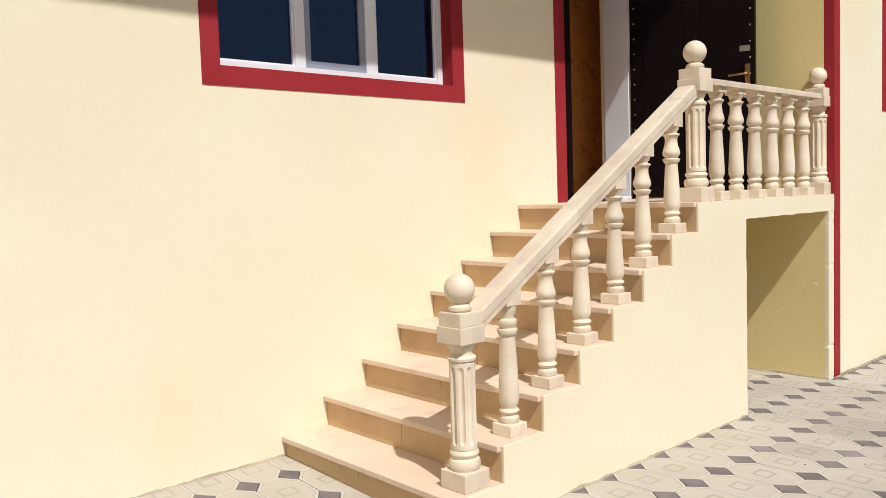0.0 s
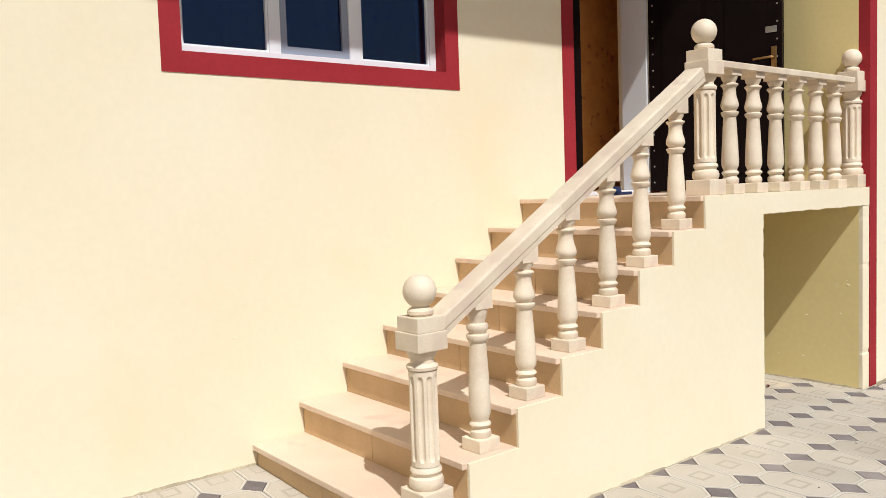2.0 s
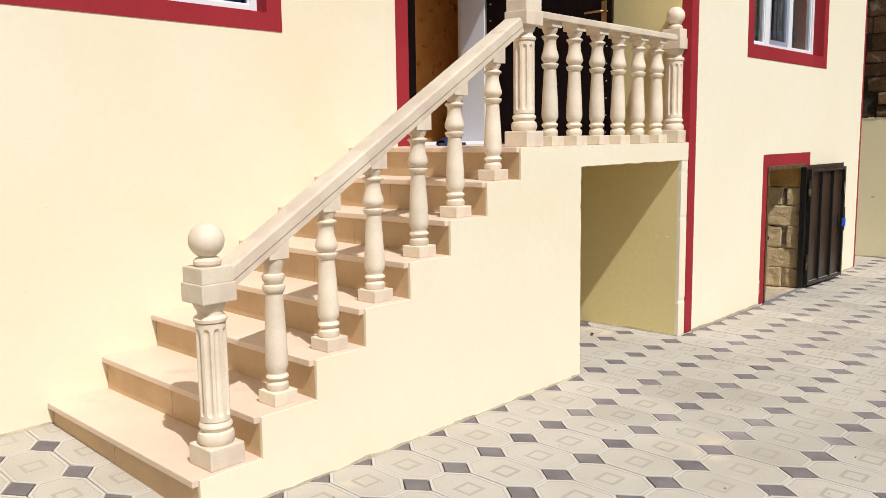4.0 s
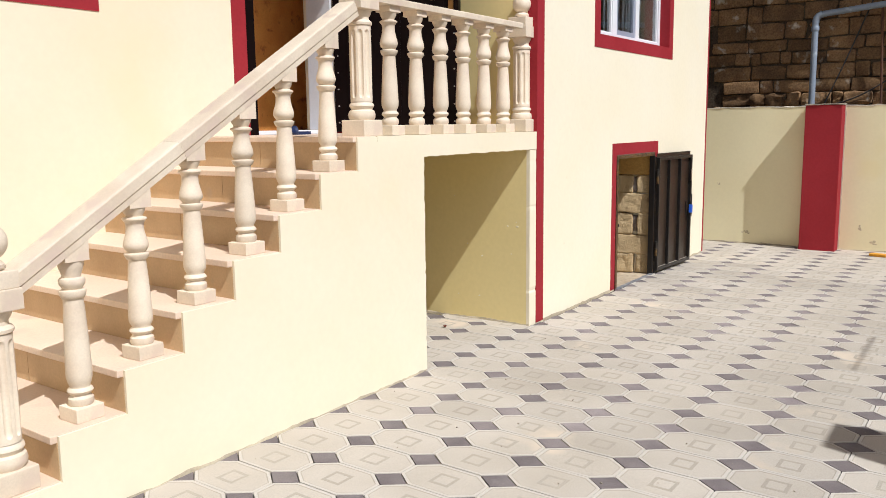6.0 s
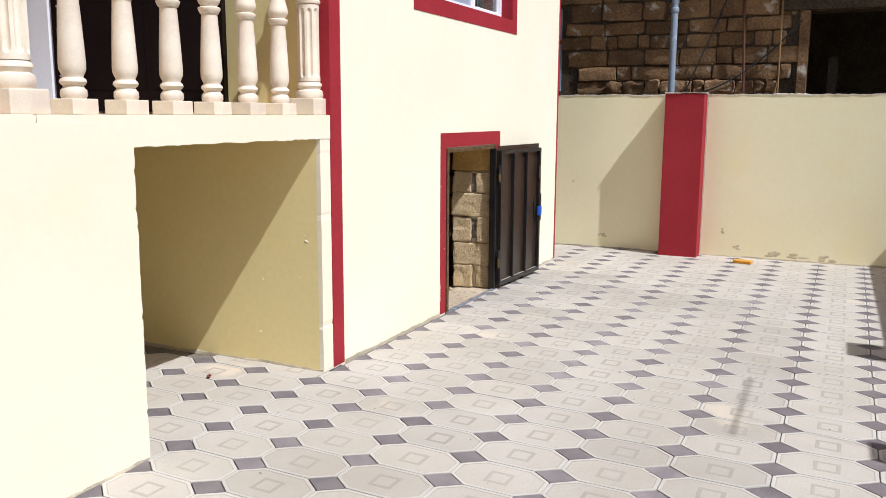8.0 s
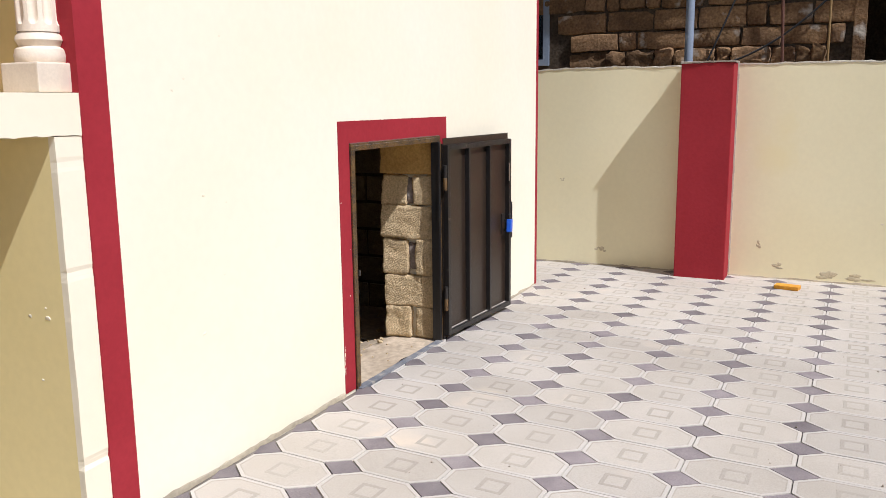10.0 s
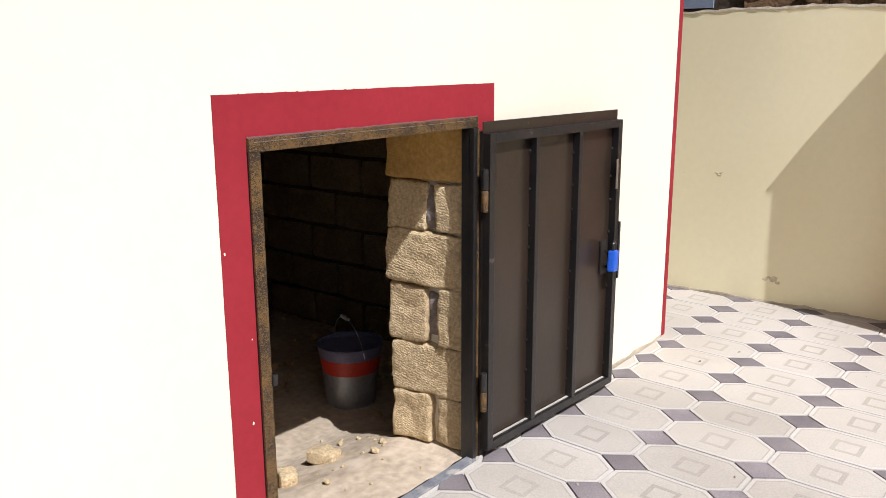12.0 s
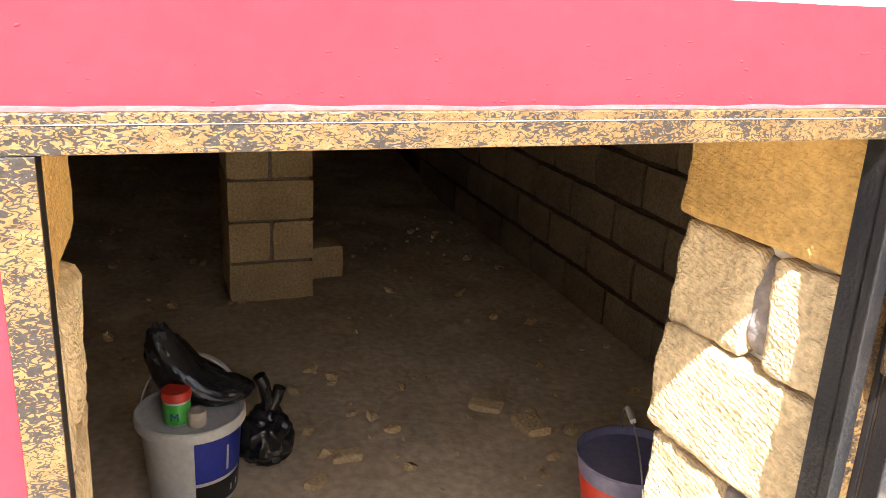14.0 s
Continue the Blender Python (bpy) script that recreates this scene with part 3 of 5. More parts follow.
for v in body.verts:
    if v.co.x < 5.0:
        v.co.x += 0.05 * (v.co.y - B) / (A - B)
prof2 = [(riser_x(1) + 0.002, -0.4)]
for k in range(1, 8):
    prof2 += [(riser_x(k) + 0.002, RISE * k - 0.004), (riser_x(k + 1) + 0.002, RISE * k - 0.004)]
prof2 += [(X8 + 0.002, LAND - 0.004), (4.615, LAND - 0.004), (4.615, LAND - 0.03), (5.052, LAND - 0.03), (5.052, 1.29)]
prof2 += [(5.052 + 0.003 * noise.noise(Vector((z * 9, 0, 2))) - 0.013 * max(0.0, noise.noise(Vector((z * 27, 1, 5))) - 0.15), z) for z in [1.27 - 0.0125 * i for i in range(104)]] + [(5.052, -0.4)]
f2 = [body.verts.new((x, B - 0.002 + 0.002 * noise.noise(Vector((x * 5, z * 5, 0))), z)) for x, z in prof2]
r2 = [body.verts.new((x, B + 0.010, z)) for x, z in prof2]
body.faces.new(f2), body.faces.new(r2[::-1])
for i in range(len(prof2)):
    j = (i + 1) % len(prof2)
    body.faces.new((f2[i], f2[j], r2[j], r2[i]))
part("side_wall", body, YELLOW, stairs, "cream yellow plaster")
land = bmesh.new()
box(land, 5.047, 6.474, B, A - 0.002, 1.30, LAND - 0.03)
box(land, 4.62, 6.474, B, B + 0.2, LAND - 0.03, LAND - 0.001)
bmesh.ops.subdivide_edges(land, edges=[e for e in land.edges if abs(e.verts[0].co.x - e.verts[1].co.x) > 1.0], cuts=60)
for v in land.verts:
    if v.co.z < 1.31 and v.co.y < B + 0.1:
        v.co.z += 0.006 * noise.noise(Vector((v.co.x * 9, 0, 0))) + 0.008 * noise.noise(Vector((v.co.x * 31, 3, 0)))
part("landing_slab", land, YELLOW, stairs, "cream yellow plaster")
for k in range(1, 8):
    t = box(bmesh.new(), riser_x(k) - 0.026, riser_x(k + 1) + 0.018, B + 0.011, A - 0.003, RISE * k - 0.03, RISE * k, 0.004)
    part("tread", shear(t), TREAD, stairs)
t = box(bmesh.new(), X8 - 0.02, 4.618, B + 0.011, A - 0.003, LAND - 0.03, LAND, 0.004)
part("tread", shear(t), TREAD, stairs)
t = box(bmesh.new(), 4.62, 6.473, B + 0.201, A - 0.003, LAND - 0.03, LAND, 0.003)
part("landing_floor", t, TREAD, stairs)
# Risers use the stone toned darker for how light falls on them.
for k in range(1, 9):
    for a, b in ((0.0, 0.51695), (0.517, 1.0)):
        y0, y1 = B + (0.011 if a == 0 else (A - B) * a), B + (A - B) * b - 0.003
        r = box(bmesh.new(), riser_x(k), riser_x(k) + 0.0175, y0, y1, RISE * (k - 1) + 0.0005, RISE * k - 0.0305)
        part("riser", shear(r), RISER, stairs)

# ---- balustrade ----
BAL_Y = 2.962


def turned(h, plain=False):
    """A vase-shaped baluster shaft of height h; the plain one has a long shaft and no vase."""
    foot = [(0.044, 0.0), (0.049, 0.02), (0.0475, 0.05), (0.040, 0.063), (0.036, 0.075), (0.044, 0.085), (0.0495, 0.10), (0.046, 0.115), (0.038, 0.125), (0.038, 0.135)]
    if plain:
        body = [(0.043, 0.155), (0.0485, 0.19), (0.0495, 0.24), (0.048, 0.32), (0.0455, 0.45), (0.0405, 0.64), (0.037, 0.74), (0.042, 0.745), (0.048, 0.765), (0.0505, 0.79), (0.049, 0.80), (0.036, 0.808),
                (0.040, 0.82), (0.0475, 0.84), (0.0495, 0.865), (0.046, 0.88), (0.035, 0.89), (0.036, 0.905), (0.043, 0.94), (0.047, 0.97), (0.048, 1.0)]
    else:
        body = [(0.043, 0.15), (0.0485, 0.175), (0.0495, 0.21), (0.048, 0.26), (0.0455, 0.35), (0.0405, 0.5), (0.036, 0.61), (0.036, 0.624), (0.041, 0.627), (0.047, 0.645), (0.0505, 0.66), (0.0500, 0.668), (0.044, 0.673), (0.036, 0.678),
                (0.038, 0.685), (0.046, 0.70), (0.0505, 0.72), (0.051, 0.735), (0.048, 0.76), (0.0425, 0.79), (0.037, 0.83), (0.0355, 0.87), (0.038, 0.89), (0.044, 0.905), (0.0500, 0.915), (0.0495, 0.925), (0.044, 0.93), (0.034, 0.937), (0.035, 0.947), (0.042, 0.965), (0.046, 0.985), (0.047, 1.0)]
    return lathe([(r, z * h) for r, z in foot + body], 24)


baluster_h = 0.572
m_plinth = finish("plinth", block(-0.06, 0.06, -0.06, 0.06, 0, 0.058, 0.004), BALUSTER)
m_shaft = finish("shaft", turned(baluster_h), BALUSTER, True)
m_shaft_plain = finish("shaft", turned(baluster_h, True), BALUSTER, True)
m_shaft_tall = finish("shaft", turned(baluster_h + 0.055), BALUSTER, True)


def fluted(h):
    """A newel shaft: base mouldings, six hollow flutes, necking and collar."""
    bm = lathe([(0.066, 0.0), (0.073, 0.012), (0.075, 0.03), (0.070, 0.048), (0.058, 0.056), (0.062, 0.064), (0.068, 0.074), (0.066, 0.086), (0.058, 0.094), (0.057, 0.098)], 24)
    n, z0, z1 = 120, 0.098, h - 0.085
    rings = []
    for f in (0, 0.05, 0.055, 0.062, 0.07, 0.085, 0.11, 0.3, 0.5, 0.7, 0.89, 0.915, 0.93, 0.938, 0.945, 0.95, 1):
        z = z0 + (z1 - z0) * f
        e = max(0.0, min(1.0, (min(f, 1 - f) - 0.05) / 0.06))
        open_by = math.sqrt(max(0.0, 1 - (1 - e) ** 2))
        ring = []
        for i in range(n):
            a = 2 * math.pi * i / n
            u = abs(((a * 9 / (2 * math.pi)) % 1.0) - 0.5) / 0.31
            r = 0.060 - (0.0115 * math.sqrt(1 - (u / open_by) ** 2) * open_by if u < open_by else 0.0)
            ring.append(bm.verts.new((r * math.cos(a), r * math.sin(a), z)))
        rings.append(ring)
    for a, b in zip(rings, rings[1:]):
        for i in range(n):
            bm.faces.new((a[i], a[(i + 1) % n], b[(i + 1) % n], b[i]))
    k = h - 0.085
    return lathe([(0.058, k), (0.066, k + 0.006), (0.068, k + 0.018), (0.062, k + 0.026), (0.052, k + 0.032), (0.050, k + 0.045), (0.060, k + 0.062), (0.066, k + 0.078), (0.066, k + 0.085)], 24, bm)


NEWEL_SHAFT = 0.585
m_base = finish("base", block(-0.08, 0.08, -0.08, 0.08, 0, 0.088, 0.005), BALUSTER)
m_newel = finish("shaft", fluted(NEWEL_SHAFT), BALUSTER, True)
cap = block(-0.078, 0.078, -0.078, 0.078, 0, 0.078, 0.004)
box(cap, -0.071, 0.071, -0.071, 0.071, 0.078, 0.142, 0.004)
m_cap = finish("cap", cap, BALUSTER)
m_ball = finish("ball", lathe([(0.046, 0.0), (0.055, 0.010), (0.055, 0.022), (0.046, 0.032), (0.036, 0.036)] + [(0.071 * math.sin(a), 0.102 - 0.071 * math.cos(a)) for a in [0.52 + i * (math.pi - 0.52) / 14 for i in range(14)]] + [(0.0005, 0.173)], 28), BALUSTER, True)


def mesh_part(name, me, parent, at):
    ob = new(name, me)
    ob.matrix_basis = at
    ob.parent = parent
    return ob


rail_thing = thing("balustrade", "carved cream limestone balustrade with ball-topped newel posts", "balustrade", pose(0, 0, 0))


def newel(x, z, rot=0, ball=1.0, drop=0.0):
    top = mesh_part("newel_post", m_newel, rail_thing, pose(x, BAL_Y, z + 0.088 - drop))
    mesh_part("base", m_base, top, pose(0, 0, -0.088 + drop, 0, 0, rot))
    mesh_part("cap", m_cap, top, pose(0, 0, NEWEL_SHAFT, 0, 0, rot))
    mesh_part("ball", m_ball, top, pose(0, 0, NEWEL_SHAFT + 0.142) @ Matrix.Scale(ball, 4))


SLOPE = 0.601
RAIL_X0, RAIL_Z0 = 2.60, 0.887


def rail_under(x):
    return RAIL_Z0 + SLOPE * (x - RAIL_X0)


def baluster(x, z, under, sloped, plain=False):
    tall = baluster_h if sloped else baluster_h + 0.055
    b = mesh_part("baluster", m_shaft_plain if plain else m_shaft if sloped else m_shaft_tall, rail_thing, pose(x, BAL_Y, z + 0.058))
    mesh_part("plinth", m_plinth, b, pose(0, 0, -0.058))
    top = bmesh.new()
    h = (under(x) if sloped else under) - (z + 0.058 + tall)
    box(top, -0.05, 0.05, -0.05, 0.05, 0.0, max(0.02, h))
    if sloped:
        for v in top.verts:
            if v.co.z > 0.001:
                v.co.z = max(0.004, h + SLOPE * v.co.x)
    part("top_block", top, BALUSTER, b, at=pose(0, 0, tall))


newel(2.535, RISE)
newel(4.622, LAND)
newel(6.437, LAND, 0, 0.92, 0.008)
for k, along in zip(range(2, 8), (0.168, 0.168, 0.166, 0.180, 0.164, 0.184)):
    baluster(riser_x(k) + along, RISE * k, rail_under, True, k == 2)
TOP_Z = LAND + 0.718
for i in range(6):
    baluster(4.876 + 0.2585 * i, LAND, TOP_Z, False)


def moulded_rail(length):
    """A hand rail along x with rounded shoulders, from its underside's middle."""
    half = [(0.052, 0.0), (0.053, 0.024), (0.058, 0.031), (0.059, 0.073), (0.056, 0.080), (0.046, 0.083)]
    sect = half + [(-y, z) for y, z in reversed(half)]
    bm = bmesh.new()
    a = [bm.verts.new((0, y, z)) for y, z in sect]
    b = [bm.verts.new((length, y, z)) for y, z in sect]
    bm.faces.new(a), bm.faces.new(b)
    for i in range(len(sect)):
        bm.faces.new((a[i], a[(i + 1) % len(sect)], b[(i + 1) % len(sect)], b[i]))
    return bm


run = (4.555 - RAIL_X0) * math.hypot(1, SLOPE)
tilt = -math.degrees(math.atan(SLOPE))
for f0, f1 in ((0.0, 0.40), (0.4003, 1.0)):
    part("handrail", moulded_rail(run * (f1 - f0)), BALUSTER, rail_thing, at=pose(RAIL_X0, BAL_Y, RAIL_Z0, 0, tilt, 0) @ pose(run * f0, 0, 0))
tr = moulded_rail(6.415 - 0.078 - 4.70)
for v in tr.verts:
    v.co.y *= 1.16
    v.co.z = (v.co.z - 0.027) * 0.72 if v.co.z > 0.027 else 0.0
part("top_rail", tr, BALUSTER, rail_thing, at=pose(4.70, BAL_Y, TOP_Z))


# ---- windows and doors of the house ----
def framed_window(name, hole, face, label, sashes, pane_glass=None):
    """A white plastic window set back in a red reveal, with a red painted surround."""
    x0, x1, z0, z1 = hole
    w = thing(name, label, "window", pose(0, 0, 0), kind="structure")
    s = slab_with_holes("x", x0 - 0.105, x1 + 0.105, z0 - 0.105, z1 + 0.105, face - 0.004, face + 0.0, [(x0 + 0.004, x1 - 0.004, z0 + 0.004, z1 - 0.004)])
    part("surround", s, RED, w, "dark red painted surround")
    lin = bmesh.new()
    box(lin, x0, x0 + 0.004, face, face + 0.10, z0, z1)
    box(lin, x1 - 0.004, x1, face, face + 0.10, z0, z1)
    box(lin, x0 + 0.004, x1 - 0.004, face, face + 0.10, z0, z0 + 0.004)
    box(lin, x0 + 0.004, x1 - 0.004, face, face + 0.10, z1 - 0.004, z1)
    part("reveal", lin, RED, w, "dark red painted reveal")
    y0, y1 = face + 0.095, face + 0.155
    f = slab_with_holes("x", x0 + 0.005, x1 - 0.005, z0 + 0.005, z1 - 0.005, y0, y1, [(x0 + 0.05, x1 - 0.05, z0 + 0.05, z1 - 0.05)])
    part("window_frame", f, PVC, w)
    for a, b, kind in sashes:
        u0, u1 = x0 + 0.05 + (x1 - x0 - 0.1) * a, x0 + 0.05 + (x1 - x0 - 0.1) * b
        if kind == "post":
            part("mullion", block(u0, u1, y0 + 0.004, y1, z0 + 0.05, z1 - 0.05, 0.003), PVC, w)
        else:
            t = 0.045 if kind == "open" else 0.012
            fr = slab_with_holes("x", u0, u1, z0 + 0.05, z1 - 0.05, y0 + 0.014, y1 - 0.008, [(u0 + t, u1 - t, z0 + 0.05 + t, z1 - 0.05 - t)])
            sash = part("sash", fr, GREY_SASH if kind == "open" else PVC, w)
            pane = part("pane", block(u0 + t, u1 - t, y0 + 0.03, y0 + 0.036, z0 + 0.05 + t, z1 - 0.05 - t), pane_glass or GLASS, sash)
    return w


framed_window("window_1", hole_w1, A, "white plastic window with blue glass in a red surround", ((0.0, 0.306, "fixed"), (0.306, 0.350, "post"), (0.350, 0.630, "open"), (0.630, 0.682, "post"), (0.682, 1.0, "fixed")))
framed_window("window_2", hole_w2, B, "white plastic window with clear glass in a red surround", ((0.0, 0.282, "fixed"), (0.282, 0.345, "post"), (0.345, 0.630, "open"), (0.630, 0.682, "post"), (0.682, 1.0, "fixed")), CLEAR)

# rooms behind the windows
for nm, x0, x1, y0 in (("room_wall_a", 4.75, 4.85, A + 0.31), ("room_wall_b", 7.2, 7.3, A + 0.31)):
    tagged(part(nm, block(x0, x1, y0, 9.38, LAND, 4.39), BROWN), "brown papered inner wall of the house", "wall", kind="structure")
tagged(part("wall_hall", block(4.86, 7.19, 5.05, 5.15, LAND, 4.39), BROWN), "brown floral papered wall inside the hall", "wall", kind="structure")
c = bmesh.new()
for i in range(26):
    x = 8.32 + i * 0.035
    box(c, x, x + 0.034, B + 0.30 + 0.012 * math.sin(i * 1.9), B + 0.304 + 0.012 * math.sin(i * 1.9), 2.21, 3.5)
tagged(part("curtain", c, WHITE), "pale hanging window curtain in soft folds", "curtain")

# main entrance
door = thing("door_1", "dark brown padded entrance door standing open with bronze handle", "door", pose(0, 0, 0), kind="structure")
s = bmesh.new()
box(s, 4.943, 5.066, A - 0.004, A, LAND + 0.001, hole_d1[3] + 0.12)
box(s, 5.066, 5.95, A - 0.004, A, hole_d1[3], hole_d1[3] + 0.12)
box(s, 5.95, 6.07, A - 0.004, A, LAND + 0.001, hole_d1[3] + 0.12)
part("surround", s, RED, door, "dark red painted surround")
s = bmesh.new()
box(s, 5.067, 5.14, A - 0.006, A + 0.07, LAND, hole_d1[3] - 0.001, 0.004)
box(s, 5.14, 5.90, A - 0.006, A + 0.07, hole_d1[3] - 0.06, hole_d1[3] - 0.001, 0.004)
part("door_frame", s, DOOR_STEEL, door)
part("reveal", block(5.922, 5.949, A + 0.005, A + 0.245, LAND + 0.03, hole_d1[3] - 0.001), WHITE, door, "white plastered reveal")
part("threshold", block(5.14, 5.95, A + 0.0, A + 0.31, LAND, LAND + 0.028, 0.004), WHITE, door, "white stone threshold")
LW, LH = 1.0, 2.03
lf = block(0, LW, 0, 0.055, 0, LH, 0.004)
lf_ob = part("leaf", lf, DOOR_STEEL, door, "dark brown padded leaf", at=pose(5.932, A - 0.012, LAND + 0.012, 0, 0, -75))
for x0, x1 in ((0.11, 0.41), (0.45, 0.55), (0.59, 0.89)):
    part("panel", block(x0, x1, -0.006, 0.0, 0.12, 1.92, 0.005), DOOR_STEEL, lf_ob)
for x in (0.035, LW - 0.035):
    for i in range(16):
        z = 0.07 + i * 0.125
        part("stud", lathe([(0.007, -0.001), (0.006, 0.003), (0.002, 0.005)], 8), CHROME, lf_ob, at=pose(x, 0, z, 90))
hd = bmesh.new()
box(hd, LW - 0.075, LW - 0.035, -0.01, 0.0, 0.86, 1.02, 0.004)
tube([(LW - 0.055, -0.005, 0.94), (LW - 0.055, -0.045, 0.94), (LW - 0.07, -0.052, 0.94), (LW - 0.19, -0.052, 0.935)], 0.009, 10, hd)
part("handle", hd, BRASS, lf_ob, "bronze lever handle", smooth=True)
part("lock_plate", block(LW - 0.12, LW - 0.035, -0.006, 0.0, 1.12, 1.165, 0.003), CHROME, lf_ob, "small steel lock plate")

# slippers at the door
def slipper(x, y, rot):
    sl = thing("slipper", "dark blue rubber slipper lying on the landing", "slipper", pose(x, y, LAND, 0, 0, rot), group="slippers by the door")
    sole = bmesh.new()
    pts = []
    for i in range(20):
        a = 2 * math.pi * i / 20
        w = 0.043 + 0.008 * math.cos(a)
        pts.append((0.125 * math.cos(a), w * math.sin(a)))
    lo = [sole.verts.new((u, v, 0.0)) for u, v in pts]
    hi = [sole.verts.new((u * 0.99, v * 0.97, 0.022)) for u, v in pts]
    sole.faces.new(lo), sole.faces.new(hi)
    for i in range(20):
        sole.faces.new((lo[i], lo[(i + 1) % 20], hi[(i + 1) % 20], hi[i]))
    part("sole", sole, BLUE_RUBBER, sl)
    st = bmesh.new()
    rows = []
    for j in range(5):
        u = 0.005 + 0.02 * j
        rows.append([(u, 0.05 * math.cos(math.pi * i / 10), 0.012 + (0.052 - 0.006 * j) * math.sin(math.pi * i / 10)) for i in range(11)])
    for off in (0.0, 0.004):
        vs = [[st.verts.new((u, v * (1 - off * 8), w - off)) for u, v, w in r] for r in rows]
        for a, b in zip(vs, vs[1:]):
            for i in range(10):
                st.faces.new((a[i], a[i + 1], b[i + 1], b[i]))
    part("strap", st, BLUE_RUBBER, sl, smooth=True)


slipper(5.20, 4.08, 200)
slipper(5.34, 4.16, 165)

# ---- low basement door ----
d2 = thing("door_2", "low black steel basement door standing wide open", "door", pose(0, 0, 0), kind="structure")
s = bmesh.new()
box(s, 7.879, 7.969, B - 0.004, B, 0.002, 1.302)
box(s, 7.969, 8.913, B - 0.004, B, 1.198, 1.302)
box(s, 8.913, 9.013, B - 0.004, B, 0.002, 1.302)
bmesh.ops.subdivide_edges(s, edges=[e for e in s.edges if e.calc_length() > 0.5], cuts=40)
for v in s.verts:
    if v.co.z > 1.3 or v.co.x < 7.88:
        v.co += Vector((0.0008 * noise.noise(v.co * 30), 0, 0.0012 * noise.noise(v.co * 25)))
part("surround", s, RED, d2, "dark red painted surround")
crumbs = bmesh.new()
rng = random.Random(8)
for i in range(24):
    x = rng.uniform(7.885, 9.01) if i < 18 else 7.879
    z = 1.302 if i < 18 else rng.uniform(0.1, 1.28)
    r = rng.uniform(0.001, 0.0022)
    bmesh.ops.create_icosphere(crumbs, subdivisions=1, radius=1.0, matrix=pose(x, B - 0.003, z) @ Matrix.Diagonal((r * 1.7, r * 0.8, r, 1)))
part("paint_crumb", crumbs, RED, d2, "crumbs of red paint along the edge")
nicks = bmesh.new()
for i in range(23):
    x, z = (7.8795 + abs(rng.gauss(0, 0.004)), rng.uniform(0.10, 0.24)) if i < 20 else (rng.uniform(7.885, 7.955), rng.uniform(0.35, 0.95))
    r = rng.uniform(0.0015, 0.004)
    bmesh.ops.create_icosphere(nicks, subdivisions=1, radius=1.0, matrix=pose(x, B - 0.0038, z) @ Matrix.Diagonal((r, 0.0007, r * 1.6, 1)))
part("paint_nick", nicks, BLOCK_CREAM, d2, "cream nicks in the red paint")
blisters = bmesh.new()
for i in range(60):
    r = rng.uniform(0.0008, 0.0022)
    x, z = rng.uniform(8.0, 8.9), 1.203 + 0.06 * rng.random() ** 2
    bmesh.ops.create_icosphere(blisters, subdivisions=2, radius=1.0, matrix=pose(x, B - 0.0037, z, 0, rng.uniform(-25, 25), 0) @ Matrix.Diagonal((r * rng.uniform(0.9, 2.2), 0.0008, r * 0.7, 1)))
part("paint_blister", blisters, RED, d2, "cracked blisters of red paint above the frame", smooth=True)
bead = bmesh.new()
box(bead, 7.969, 8.911, B - 0.0085, B - 0.0043, 1.1968, 1.2005)
bmesh.ops.subdivide_edges(bead, edges=[e for e in bead.edges if e.calc_length() > 0.5], cuts=60)
for v in bead.verts:
    if v.co.z > 1.2:
        v.co.z += 0.0022 * noise.noise(v.co * 22)
part("filler_bead", bead, CAULK, d2, "pale pinkish filler along the frame's top")
part("worn_edge", block(7.985, 8.86, B - 0.0136, B - 0.0129, 1.1868, 1.1876), ZINC, d2, "bright worn steel edge")
# steel angle frame
fr = bmesh.new()
box(fr, 7.9705, 8.004, B - 0.013, B - 0.006, -0.02, 1.1627, 0.0015)
box(fr, 7.9705, 8.911, B - 0.0128, B - 0.006, 1.163, 1.1965, 0.0015)
box(fr, 7.9705, 8.912, B - 0.006, B + 0.028, 1.166, 1.1965)
part("door_frame", fr, FRAME_PAINT, d2, "black steel frame with worn gold-brown paint")
part("frame_return", block(7.9705, 8.0035, B - 0.0058, B + 0.030, -0.02, 1.1655), BLACK_STEEL, d2, "dark inner side of the frame")
fr = bmesh.new()
box(fr, 8.872, 8.892, B - 0.024, B - 0.006, -0.02, 1.1625, 0.002)
box(fr, 8.874, 8.880, B - 0.006, B + 0.028, -0.02, 1.163)
part("jamb_strip", block(8.8925, 8.911, B - 0.018, B - 0.006, -0.02, 1.1625, 0.0015), FRAME_PAINT, d2, "worn gold-brown strip beside the hinges")
# Black strip over the red surround, standing in for shade in the hinge gap.
box(fr, 8.9113, 8.938, B - 0.026, B - 0.0045, -0.02, 1.15)
part("hinge_jamb", fr, BLACK_STEEL, d2, "black steel hinge jamb with a black strip for the gap's shade")
part("sill_bar", block(7.977, 8.88, B - 0.034, B + 0.006, -0.02, 0.006, 0.003), SILL, d2, "dusty grey-blue steel sill")
part("latch_lug", block(8.002, 8.018, B - 0.02, B + 0.01, 0.56, 0.59, 0.003), BLACK_STEEL, d2)
# leaf, inner side with its ribs showing
W2, H2, Z2 = 0.856, 1.115, 0.028
leaf2 = part("leaf", block(0.0, W2 + 0.006, 0.0, 0.003, -0.005, H2 + 0.038), LEAF_STEEL, d2, "dark brown sheet steel leaf", at=pose(8.914, B - 0.03, Z2, 0, 0, -3.4))


def bar(u0, u1, z0, z1, name="rib", dep=0.03):
    return part(name, block(u0, u1, -dep, 0.0, z0, z1, 0.002), BLACK_STEEL, leaf2, "black square steel tube")


